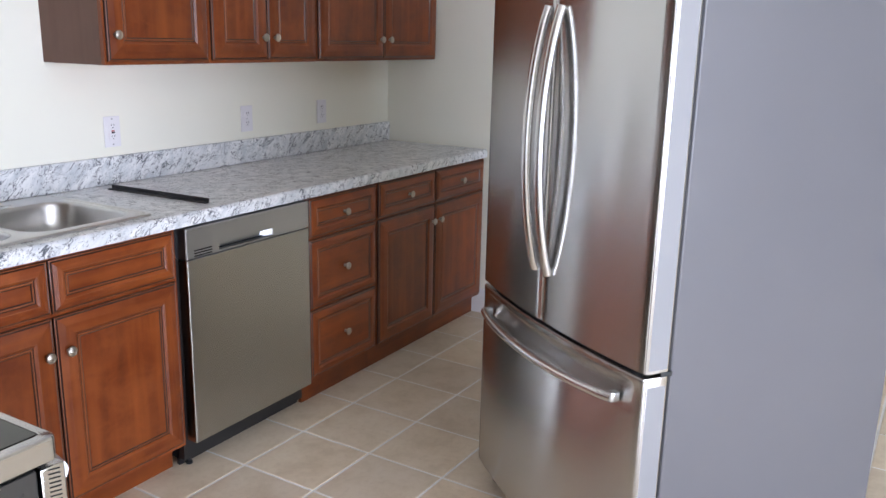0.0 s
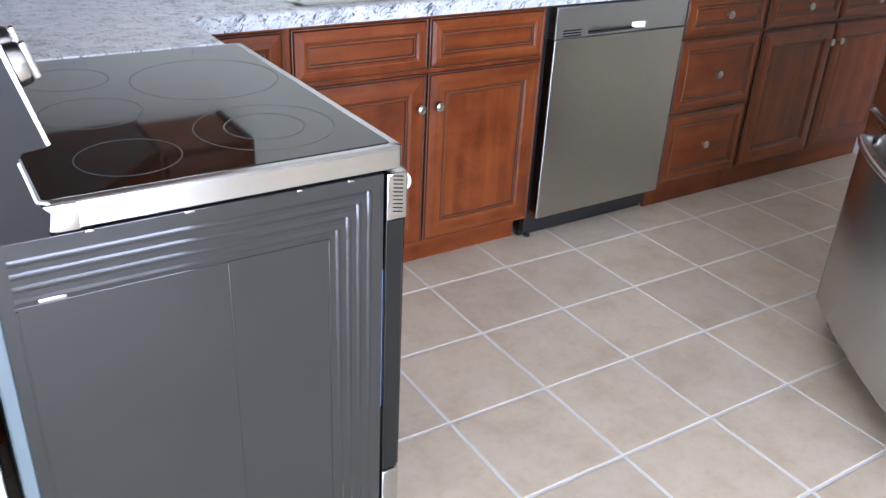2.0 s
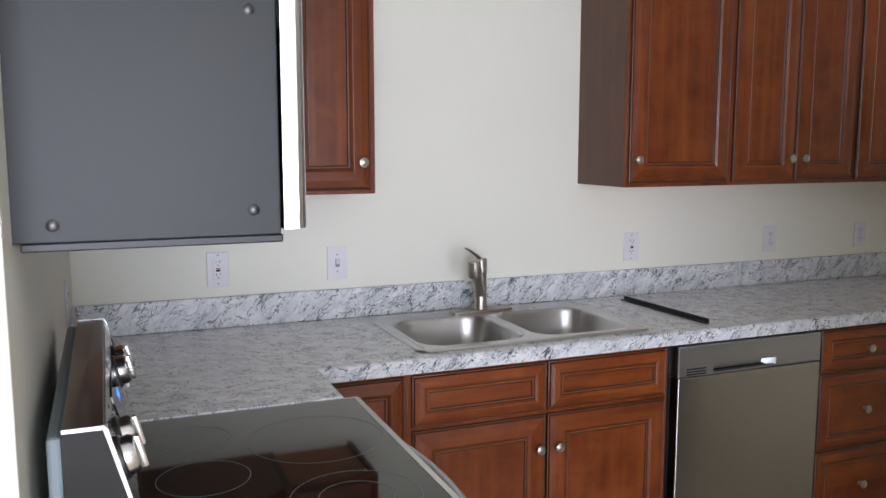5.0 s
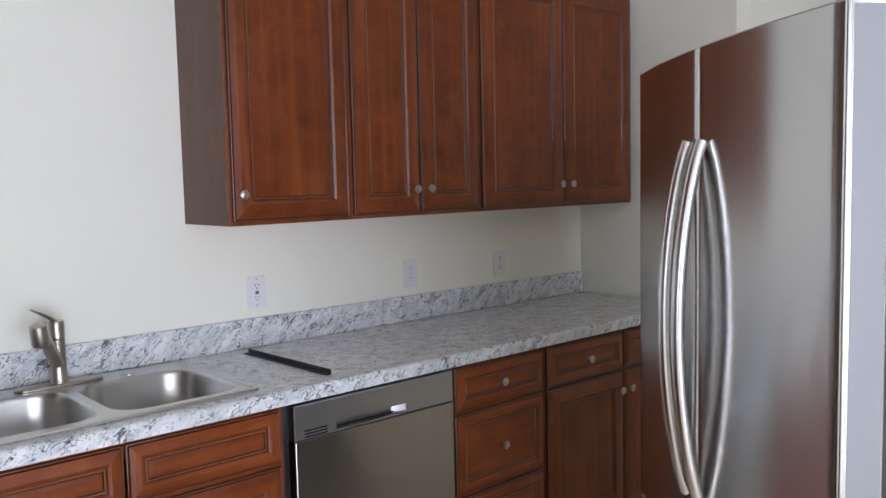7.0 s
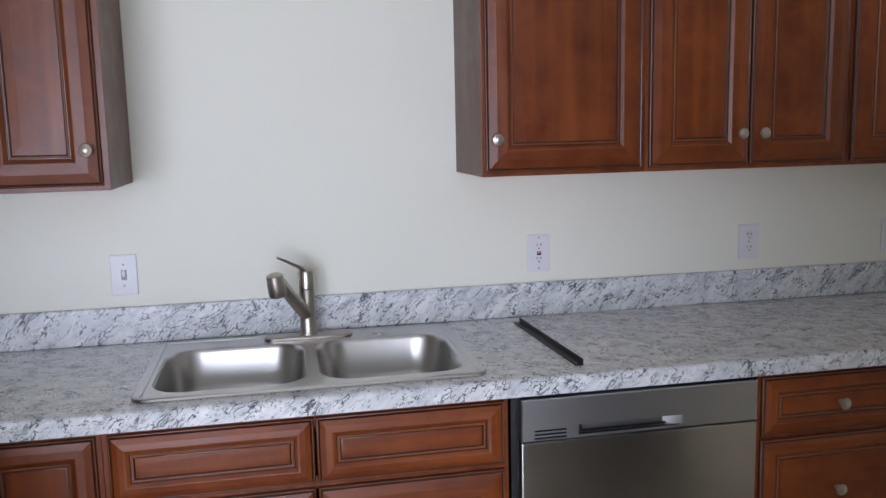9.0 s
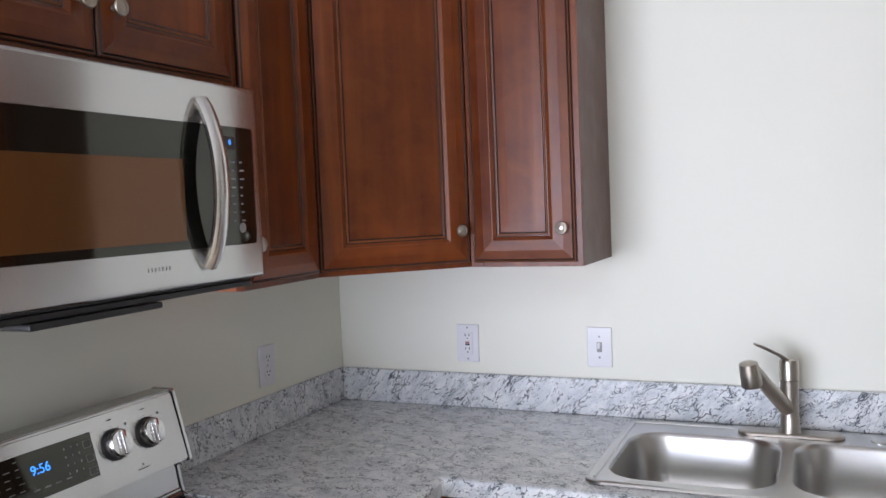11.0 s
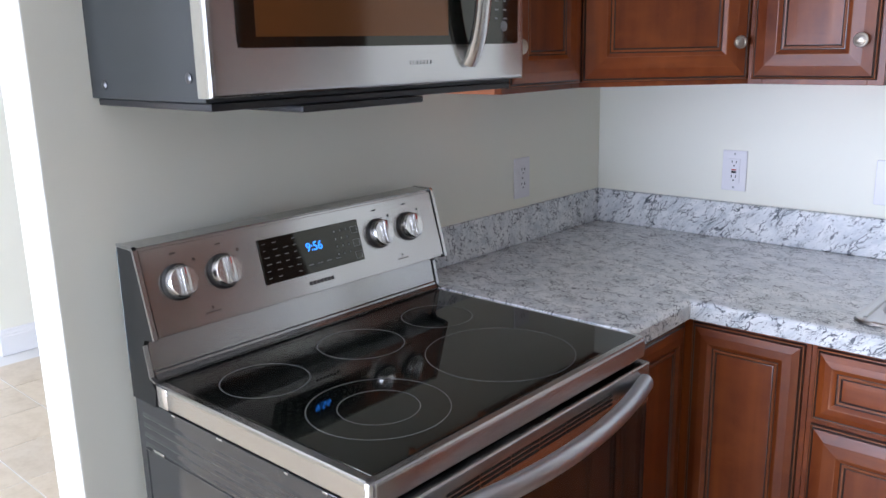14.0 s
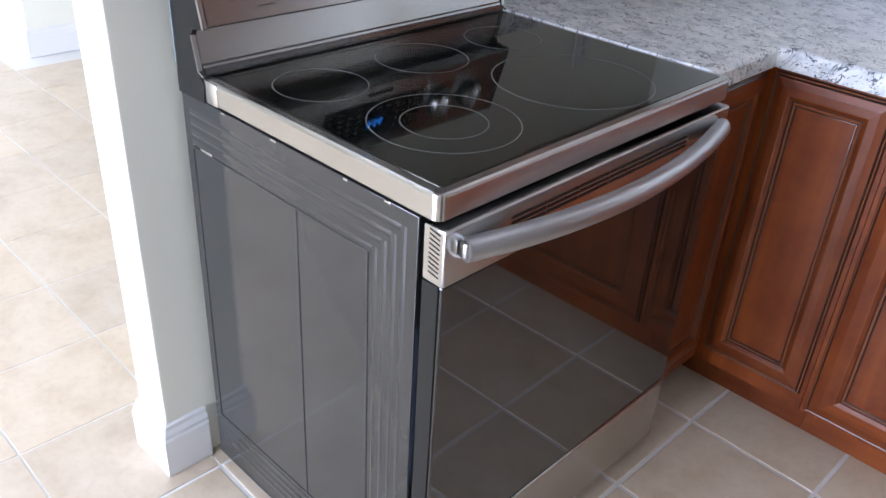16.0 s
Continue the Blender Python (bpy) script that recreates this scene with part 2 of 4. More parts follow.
RED_PRINT = material("red_print", (0.45, 0.03, 0.02), 0.5)
PLASTIC = material("white_plastic", (0.80, 0.79, 0.80), 0.32)
SLOT = material("dark_slot", (0.008, 0.008, 0.008), 0.9)
FILM = paint("blue_protective_film", (0.05, 0.10, 0.28), (0.30, 0.38, 0.55), 0.25, 90, 0.3)
BLUE = material("blue_digits", (0.02, 0.08, 0.3), 0.4, Emission_Color=(0.03, 0.25, 1.0, 1), Emission_Strength=2.5)
PANE = material("window_glass", (1, 1, 1), 0.02, 0.0, Transmission_Weight=1.0, IOR=1.45)
LAWN = paint("grass_ground", (0.05, 0.09, 0.03), (0.08, 0.13, 0.04), 0.9, 30, 0.4)
BACKING = paint("galvanised_back", (0.17, 0.215, 0.23), (0.23, 0.275, 0.29), 0.45, 60, 0.05)


# ---- builders ----
def thing(name, m, label, category, group="", kind=""):
    ob = new(name)
    ob.empty_display_size = 0.1
    ob.matrix_world = m
    return tagged(ob, label, category, group, kind)


def part(name, bm, mats, parent=None, label="", smooth=True):
    """Links a bmesh as one mesh object, under a thing or a part."""
    me = bpy.data.meshes.new(name)
    bmesh.ops.recalc_face_normals(bm, faces=bm.faces)
    bm.to_mesh(me)
    bm.free()
    for mt in mats if isinstance(mats, (list, tuple)) else [mats]:
        me.materials.append(mt)
    return piece(name, me, parent, label, smooth)


def piece(name, me, parent=None, label="", smooth=True, m=None):
    if smooth and not me.get("smoothed"):
        me.set_sharp_from_angle(angle=radians(32))
        for f in me.polygons:
            f.use_smooth = smooth == "all" or f.area < 0.0012
        me["smoothed"] = 1
    ob = new(name, me)
    if parent:
        ob.parent = parent
    if m:
        ob.matrix_basis = m
    return tagged(ob, label)


def box(bm, x0, x1, y0, y1, z0, z1, r=0.0, seg=2, mat=0):
    vs = bmesh.ops.create_cube(bm, size=1, matrix=Matrix.Translation(((x0 + x1) / 2, (y0 + y1) / 2, (z0 + z1) / 2)) @ Matrix.Diagonal((abs(x1 - x0), abs(y1 - y0), abs(z1 - z0), 1)))["verts"]
    faces = {f for v in vs for f in v.link_faces}
    for f in faces:
        f.material_index = mat
    if r:
        edges = list({e for v in vs for e in v.link_edges})
        bmesh.ops.bevel(bm, geom=edges, offset=r, segments=seg, profile=0.5, affect="EDGES", material=-1)
    return bm


def boxed(*a, **k):
    return box(bmesh.new(), *a, **k)


def rings(bm, loops, mats=None, first=False, last=True):
    """Skins closed loops of equal length one to the next; caps the first or the last."""
    made = [[bm.verts.new(p) for p in loop] for loop in loops]
    for k, (a, b) in enumerate(zip(made, made[1:])):
        for i in range(len(a)):
            j = (i + 1) % len(a)
            f = bm.faces.new((a[i], a[j], b[j], b[i]))
            f.material_index = mats[k] if mats else 0
    if first:
        bm.faces.new(made[0])
    if last:
        f = bm.faces.new(made[-1])
        f.material_index = mats[-1] if mats else 0
    return made


def rect_loop(w, h, inset, y):
    return [(inset, y, inset), (w - inset, y, inset), (w - inset, y, h - inset), (inset, y, h - inset)]


def lathe(bm, profile, m=Matrix(), n=20, cap=True):
    """profile: (radius, height) along local z."""
    loops = [[m @ Vector((r * math.cos(2 * math.pi * i / n), r * math.sin(2 * math.pi * i / n), h)) for i in range(n)] for r, h in profile]
    rings(bm, loops, first=cap, last=cap)
    return bm


def tube(bm, pts, rad, n=12, flat=1.0, up=Vector((0, 0, 1))):
    """A bar along points. rad: one radius or one for each point; flat: height over width."""
    pts = [Vector(p) for p in pts]
    loops = []
    for i, p in enumerate(pts):
        d = (pts[min(i + 1, len(pts) - 1)] - pts[max(i - 1, 0)]).normalized()
        s = d.cross(up).normalized()
        u = s.cross(d).normalized()
        r = rad[i] if isinstance(rad, (list, tuple)) else rad
        loops.append([p + r * (math.cos(2 * math.pi * k / n) * s + flat * math.sin(2 * math.pi * k / n) * u) for k in range(n)])
    rings(bm, loops, first=True)
    return bm


def round_rect(x0, x1, y0, y1, r, z, n=6):
    out = []
    for cx, cy, a in ((x1 - r, y1 - r, 0), (x0 + r, y1 - r, 90), (x0 + r, y0 + r, 180), (x1 - r, y0 + r, 270)):
        out += [(cx + r * math.cos(radians(a + 90 * k / n)), cy + r * math.sin(radians(a + 90 * k / n)), z) for k in range(n + 1)]
    return out


def plate_with_holes(bm, outer, holes):
    """A flat sheet between an outer loop and loops of holes; returns the loops' vertices."""
    made, edges = [], []
    for loop in (outer, *holes):
        vs = [bm.verts.new(p) for p in loop]
        edges += [bm.edges.new((vs[i], vs[(i + 1) % len(vs)])) for i in range(len(vs))]
        made.append(vs)
    bmesh.ops.triangle_fill(bm, use_beauty=True, use_dissolve=False, edges=edges)
    return made


def words(name, text, size, mat, parent, m, label=""):
    cu = bpy.data.curves.new(name, "FONT")
    cu.body, cu.size, cu.align_x, cu.align_y, cu.extrude = text, size, "CENTER", "CENTER", 0.0003
    ob = bpy.data.objects.new(name, cu)
    scene.collection.objects.link(ob)
    me = bpy.data.meshes.new_from_object(ob.evaluated_get(bpy.context.evaluated_depsgraph_get()))
    bpy.data.objects.remove(ob)
    bpy.data.curves.remove(cu)
    me.materials.clear()
    me.materials.append(mat)
    return piece(name, me, parent, label, False, m)


# ---- the shell of the place ----
def structure(name, bm, mat, label, category):
    return tagged(part(name, bm, mat, smooth=False), label, category, kind="structure")


H = 2.62
structure("wall_north", boxed(-0.114, 4.07, 0, 0.12, 0, H), WALL, "smooth cream painted wall behind the kitchen counter", "wall")
bm = boxed(-0.102, 0.012, -1.755, -0.0005, 0, H, 0.003)
structure("wall_west", bm, WALL, "cream painted wall end behind the cooker", "wall")
structure("wall_hall", boxed(-0.114, 0, 0.1205, 5.8, 0, H), WALL, "cream painted hall wall", "wall")
structure("wall_east", boxed(3.95, 4.07, -0.85, -0.0005, 0, H, 0.003), WALL, "cream painted wall at the end of the counter", "wall")
structure("wall_east_return", boxed(4.0705, 7.0, -0.85, -0.73, 0, H), WALL, "cream painted wall beyond the fridge", "wall")
structure("wall_far_east", boxed(7.0, 7.12, -6.5, -0.73, 0, H), WALL, "plain cream painted wall", "wall")
structure("wall_hall_block", boxed(-5.0, -2.9, -0.86, 5.8, 0, H, 0.003), WALL, "cream painted wall corner across the next room", "wall")
# the door opening here is assumed, to go with the hall's fill lamp
bm = boxed(-2.9, -1.7, 5.801, 5.92, 0, H)
box(bm, -0.3, 0, 5.801, 5.92, 0, H)
box(bm, -1.7, -0.3, 5.801, 5.92, 2.15, H)
structure("wall_hall_end", bm, WALL, "cream painted wall at the end of the hall", "wall")
bm = bmesh.new()
for a in ((-5.0, -1.85, 0, H), (1.55, 7.12, 0, H)):
    box(bm, a[0], a[1], -6.62, -6.5, a[2], a[3])
for a in ((-1.85, 1.55, 2.15, H),):
    box(bm, a[0], a[1], -6.62, -6.5, a[2], a[3])
structure("wall_south", bm, WALL, "cream painted wall with a glazed door", "wall")
bm = bmesh.new()
for y0, y1, z0, z1 in ((-6.62, -4.2, 0, H), (-1.6, -0.8605, 0, H), (-4.2, -1.6, 2.15, H)):
    box(bm, -5.12, -5.0, y0, y1, z0, z1)
structure("wall_far_west", bm, WALL, "cream painted wall with a glazed door", "wall")
structure("ceiling", boxed(-5.12, 7.12, -6.62, 5.92, H + 0.001, H + 0.12), CEIL, "flat white ceiling", "ceiling")
floor = structure("floor", boxed(-5.12, 7.12, -6.62, 1.57, -0.15, -0.0018), GROUT, "beige ceramic tile floor with pale grout joints", "floor")
structure("floor_hall", boxed(-2.9, 0, 1.571, 5.8, -0.15, -0.001), FLOOR_WOOD, "pale wood floor of the hall", "floor")
structure("ground", boxed(-60, 60, -60, 60, -0.35, -0.2), LAWN, "short green lawn around the house", "ground")


def glazing(name, m, w, h, leaves, label):
    """A white framed window or sliding door, in local x and z."""
    t = thing(name, m, label, "window", kind="structure")
    bm = bmesh.new()
    for x0, x1, z0, z1 in ((0, w, 0, 0.05), (0, w, h - 0.05, h), (0, 0.05, 0.05, h - 0.05), (w - 0.05, w, 0.05, h - 0.05)):
        box(bm, x0, x1, -0.04, 0.04, z0, z1)
    part("window_frame", bm, TRIM, t, smooth=False)
    for k in range(leaves):
        x0, x1 = 0.05 + k * (w - 0.1) / leaves, 0.05 + (k + 1) * (w - 0.1) / leaves
        bm = bmesh.new()
        for a, b, c, d in ((x0, x1, 0.05, 0.1), (x0, x1, h - 0.1, h - 0.05), (x0, x0 + 0.05, 0.1, h - 0.1), (x1 - 0.05, x1, 0.1, h - 0.1)):
            box(bm, a + 0.001, b - 0.001, -0.02, 0.02, c + 0.001, d - 0.001)
        part("sash", bm, TRIM, t, smooth=False)
        p = part("pane", boxed(x0 + 0.05, x1 - 0.05, -0.004, 0.004, 0.1, h - 0.1), PANE, t, smooth=False)
        p.visible_shadow = False


glazing("window_1", pose(-1.85, -6.56, 0), 3.4, 2.15, 3, "white framed sliding glass door")
# assumed door, added to account for the hall's fill lamp
glazing("added_hall_window", pose(-1.7, 5.86, 0), 1.4, 2.15, 1, "added white framed glass door at the end of the hall")
glazing("window_2", pose(-5.06, -4.2, 0, 0, 0, 90), 2.6, 2.15, 2, "white framed sliding glass door")


def baseboard(name, pts, h=0.135, d=0.015):
    """A moulded skirting along corners; the wall lies to the right of the way walked."""
    prof = [(0.0005, 0.001), (d, 0.001), (d, h * 0.72), (d * 0.8, h * 0.76), (d * 0.8, h * 0.82), (d * 0.45, h * 0.9), (d * 0.4, h * 0.97), (0.0005, h)]
    bm, pts = bmesh.new(), [Vector(p) for p in pts]
    loops = []
    for i, p in enumerate(pts):
        a = (p - pts[i - 1]).normalized() if i else (pts[1] - p).normalized()
        b = (pts[i + 1] - p).normalized() if i + 1 < len(pts) else a
        na, nb = Vector((-a.y, a.x)), Vector((-b.y, b.x))
        mdir = na + nb
        mdir /= mdir.dot(na)
        loops.append([(p.x + mdir.x * o, p.y + mdir.y * o, z) for o, z in prof])
    rings(bm, loops, first=True)
    return structure(name, bm, TRIM, "white moulded skirting board", "baseboard")


baseboard("baseboard_1", [(0.012, -1.664), (0.012, -1.755), (-0.102, -1.755), (-0.102, -0.01)])
baseboard("baseboard_2", [(3.95, -0.56), (3.95, -0.85), (4.07, -0.85), (7, -0.85)][::-1])
baseboard("baseboard_3", [(-2.9, 5.8), (-2.9, -0.86), (-5, -0.86)])
baseboard("baseboard_4", [(-1.7, 5.8), (-2.9, 5.8)])


# ---- cabinet fronts ----
KNOB_ME = bpy.data.meshes.new("knob")
bm = bmesh.new()
lathe(bm, [(0.0075, 0), (0.006, 0.003), (0.0055, 0.012), (0.009, 0.0155), (0.0145, 0.0175), (0.016, 0.0205), (0.0145, 0.0235), (0.011, 0.0245), (0.010, 0.0236), (0.006, 0.0252), (0.001, 0.0258)], Matrix.Rotation(radians(90), 4, "X"), 18)
bmesh.ops.recalc_face_normals(bm, faces=bm.faces)
bm.to_mesh(KNOB_ME)
bm.free()
KNOB_ME.materials.append(NICKEL)


def front(name, parent, x, z, w, h, y, knob=None, stile=0.052, level=False, m=None):
    """A door or drawer front: mitred moulded frame, raised panel, knob. x, z: lower left corner; it faces -y."""
    mt = CHERRY_FLAT if level else CHERRY
    s = stile
    prof = [(0, 0), (0, -0.0065), (0.0015, -0.0085), (0.004, -0.0095), (0.0055, -0.0088), (0.0085, -0.0118), (0.45 * s, -0.0162), (s - 0.012, -0.0178),
            (s - 0.010, -0.0174), (s - 0.002, -0.0128), (s - 0.0008, -0.0112), (s + 0.0008, -0.0112), (s + 0.003, -0.0132), (s + 0.006, -0.0129), (s + 0.009, -0.0100)]
    # 1: groove glaze, and gap shade on the outer sides; 2: painted bead highlight
    band_mats = [1, 1, 2, 1, 1, 0, 0, 2, 0, 1, 1, 2, 2, 1]
    bm = bmesh.new()
    rings(bm, [rect_loop(w, h, i, d) for i, d in prof], band_mats, last=False)
    for k, f in enumerate(bm.faces):
        if f.material_index == 0 and k % 4 in (0, 2):
            f.material_index = 3
    ob = part(name, bm, [CHERRY, GLAZE_AND_GAP, BEAD_HIGHLIGHT, CHERRY_FLAT], parent)
    ob.matrix_basis = m if m else pose(x, y, z)
    i0 = s + 0.0088
    bm = bmesh.new()
    deep = min(0.02, 0.22 * (h - 2 * i0), 0.22 * (w - 2 * i0))
    rings(bm, [rect_loop(w, h, i, d) for i, d in ((i0, -0.004), (i0, -0.0104), (i0 + 0.001, -0.0107), (i0 + deep, -0.0111), (i0 + deep + 0.002, -0.0112))], [1, 1, 0, 0, 0])
    part("panel", bm, [mt, GLAZE_AND_GAP], ob)
    if knob:
        piece("knob", KNOB_ME, ob, "satin nickel knob", True, pose(knob[0] - x if m is None else knob[0], -0.0135, knob[1] - z if m is None else knob[1]))
    return ob


def upper(label, m, w, h, doors, depth=0.305, side=SIDE, group="wall cabinets"):
    """A wall cabinet; doors: (x0, x1, knob x or None). Local x to its right, -y to its front."""
    t = thing("wall_cabinet", m, label, "cabinet", group)
    for x in (0.0005, w - 0.016):
        part("side", boxed(x, x + 0.0155, -depth, -0.001, 0, h), side, t, smooth=False)
    part("bottom", boxed(0.0162, w - 0.0162, -depth + 0.02, -0.001, 0.012, 0.028), RAW, t, smooth=False)
    part("top", boxed(0.0162, w - 0.0162, -depth + 0.02, -0.001, h - 0.016, h), RAW, t, smooth=False)
    part("back", boxed(0.0162, w - 0.0162, -0.012, -0.001, 0.03, h - 0.017), RAW, t, smooth=False)
    bm = bmesh.new()
    box(bm, 0.0005, 0.035, -depth - 0.019, -depth - 0.0003, 0, h, 0.001)
    box(bm, w - 0.035, w - 0.0005, -depth - 0.019, -depth - 0.0003, 0, h, 0.001)
    box(bm, 0.0352, w - 0.0352, -depth - 0.0185, -depth - 0.0005, 0, 0.035, 0.001)
    box(bm, 0.0352, w - 0.0352, -depth - 0.0185, -depth - 0.0005, h - 0.035, h, 0.001)
    part("face_frame", bm, CHERRY, t)
    for x0, x1, kx in doors:
        front("door", t, x0, 0.012, x1 - x0, h - 0.026, -depth - 0.0195, (kx, 0.098) if kx else None, 0.068)
    return t


UZ, UH = 1.372, 0.945
upper("cherry-stained wall cabinet with one panelled door", pose(1.843, 0, UZ), 0.458, UH, [(0.008, 0.448, 0.036)])
upper("cherry-stained wall cabinet with two narrow panelled doors", pose(2.3015, 0, UZ), 0.624, UH, [(0.010, 0.309, 0.278), (0.313, 0.614, 0.345)])
upper("cherry-stained wall cabinet with two wide panelled doors beside the end wall", pose(2.926, 0, UZ), 1.0, UH, [(0.010, 0.502, 0.470), (0.506, 0.990, 0.54)])
upper("cherry-stained narrow wall cabinet with one door beside the corner", pose(0.612, 0, UZ), 0.302, UH, [(0.012, 0.286, 0.256)])
upper("cherry-stained narrow wall cabinet with one door beside the microwave", pose(0, -0.915, UZ, 0, 0, 90), 0.303, UH, [(0.014, 0.292, 0.03)], side=RAW)
upper("low cherry-stained wall cabinet with two doors above the microwave", pose(0, -1.655, 1.802, 0, 0, 90), 0.738, UH - 0.43, [(0.008, 0.367, 0.335), (0.371, 0.730, 0.405)], side=RAW)


def corner_upper():
    t = thing("wall_cabinet", pose(0, 0, UZ), "cherry-stained corner wall cabinet with one slanting door", "cabinet", "wall cabinets")
    base = [(0.001, -0.001), (0.610, -0.001), (0.610, -0.318), (0.318, -0.610), (0.001, -0.610)]
    bm = bmesh.new()
    rings(bm, [[(x, y, z) for x, y in base] for z in (0.0, UH)], first=True)
    part("body", bm, CHERRY, t, smooth=False)
    w = math.hypot(0.292, 0.292)
    m = pose(0.318, -0.610, 0, 0, 0, 45)
    front("door", t, 0, 0, w - 0.012, UH - 0.026, 0, (w - 0.043, 0.086), 0.068, m=m @ pose(0.006, -0.001, 0.012))
    return t


corner_upper()


def base_unit(label, m, w, fronts, kick=0.556, depth=0.610, group="base cabinets"):
    """A base cabinet; fronts: (name, x0, x1, z0, z1, knob or None)."""
    t = thing("base_cabinet", m, label, "cabinet", group)
    for x in (0.0005, w - 0.018):
        part("side", boxed(x, x + 0.0175, -depth, -0.002, 0.105, 0.868), SIDE, t, smooth=False)
    part("bottom", boxed(0.0182, w - 0.0182, -depth + 0.001, -0.002, 0.105, 0.122), SIDE, t, smooth=False)
    part("back", boxed(0.0182, w - 0.0182, -0.014, -0.002, 0.123, 0.868), SIDE, t, smooth=False)
    bm = bmesh.new()
    box(bm, 0.0005, 0.04, -depth - 0.019, -depth - 0.0003, 0.105, 0.868, 0.001)
    box(bm, w - 0.04, w - 0.0005, -depth - 0.019, -depth - 0.0003, 0.105, 0.868, 0.001)
    for z0, z1 in ((0.105, 0.14), (0.69, 0.72), (0.835, 0.868)):
        box(bm, 0.0402, w - 0.0402, -depth - 0.0185, -depth - 0.0005, z0, z1, 0.001)
    if any(f[4] == 0.402 for f in fronts):
        box(bm, 0.0402, w - 0.0402, -depth - 0.0185, -depth - 0.0005, 0.388, 0.425, 0.001)
    part("face_frame", bm, CHERRY, t)
    part("toe_kick", boxed(0.0005, w - 0.0005, -kick, -kick + 0.015, 0.001, 0.1045), CHERRY_FLAT, t)
    for name, x0, x1, z0, z1, knob in fronts:
        front(name, t, x0, z0, x1 - x0, z1 - z0, -depth - 0.0195, knob, 0.046 if name == "drawer_front" else 0.068, name == "drawer_front")
    return t


base_unit("cherry-stained sink base cabinet with two doors and two false drawers", pose(0.907, 0, 0), 0.913,
          [("drawer_front", 0.012, 0.4545, 0.706, 0.862, None), ("drawer_front", 0.4595, 0.901, 0.706, 0.862, None),
           ("door", 0.012, 0.4545, 0.118, 0.695, (0.425, 0.590)), ("door", 0.4595, 0.901, 0.118, 0.695, (0.492, 0.590))])
base_unit("cherry-stained drawer cabinet with three panelled drawers", pose(2.472, 0, 0), 0.473,
          [("drawer_front", 0.012, 0.462, 0.706, 0.862, (0.232, 0.783)), ("drawer_front", 0.012, 0.462, 0.412, 0.696, (0.232, 0.552)),
           ("drawer_front", 0.012, 0.462, 0.118, 0.402, (0.232, 0.262))], 0.588)
base_unit("cherry-stained base cabinet with two drawers above two doors", pose(2.9455, 0, 0), 0.999,
          [("drawer_front", 0.012, 0.486, 0.706, 0.862, (0.25, 0.783)), ("drawer_front", 0.491, 0.987, 0.706, 0.862, (0.74, 0.783)),
           ("door", 0.012, 0.486, 0.118, 0.695, (0.455, 0.618)), ("door", 0.491, 0.987, 0.118, 0.695, (0.522, 0.618))], 0.588)


def corner_base():
    """The corner unit: one door on each leg of the corner."""
    t = thing("base_cabinet", pose(0, 0, 0), "cherry-stained corner base cabinet with a folded pair of doors", "cabinet", "base cabinets")
    foot = [(0.002, -0.002), (0.9065, -0.002), (0.9065, -0.629), (0.629, -0.629), (0.629, -0.909), (0.002, -0.909)]
    bm = bmesh.new()
    rings(bm, [[(x, y, z) for x, y in foot] for z in (0.105, 0.868)], first=True)
    part("body", bm, CHERRY, t, smooth=False)
    kick = [(0.01, -0.01), (0.906, -0.01), (0.906, -0.556), (0.556, -0.556), (0.556, -0.908), (0.01, -0.908)]
    bm = bmesh.new()
    rings(bm, [[(x, y, z) for x, y in kick] for z in (0.001, 0.1045)], first=True)
    part("toe_kick", bm, CHERRY_FLAT, t, smooth=False)
    front("door", t, 0.650, 0.150, 0.246, 0.712, -0.6295, None, 0.052)
    front("door", t, 0, 0, 0.246, 0.712, 0, None, 0.052, m=pose(0.6295, -0.896, 0.150, 0, 0, 90))


corner_base()


# ---- worktop and splashback ----
def worktop():
    t = thing("worktop", pose(0, 0, 0.87), "grey-white stone-print laminate worktop with rolled front edge", "countertop")

    def outline(e, z):
        return [(0.002, -0.002, z), (3.948, -0.002, z), (3.948, -0.648 + e, z), (0.648 - e, -0.648 + e, z), (0.648 - e, -0.912, z), (0.002, -0.912, z)]
    hole = [(1.0, -0.55), (1.75, -0.55), (1.75, -0.14), (1.0, -0.14)]
    bm = bmesh.new()
    top = plate_with_holes(bm, outline(0.012, 0.044), [[(x, y, 0.044) for x, y in hole]])
    prev = top[0]
    for e, z in ((0.007, 0.0425), (0.003, 0.039), (0, 0.033), (0, 0.001)):
        nxt = [bm.verts.new(p) for p in outline(e, z)]
        for i in range(6):
            bm.faces.new((prev[i], prev[(i + 1) % 6], nxt[(i + 1) % 6], nxt[i]))
        prev = nxt
    low = [bm.verts.new((x, y, 0.001)) for x, y in hole]
    for i in range(4):
        bm.faces.new((top[1][i], top[1][(i + 1) % 4], low[(i + 1) % 4], low[i]))
    part("top", bm, STONE, t)
    part("splashback", boxed(0.022, 3.946, -0.021, -0.001, 0.0445, 0.149, 0.003), STONE, t)
    part("splashback", boxed(0.001, 0.0215, -0.911, -0.001, 0.0445, 0.149, 0.003), STONE, t)


worktop()


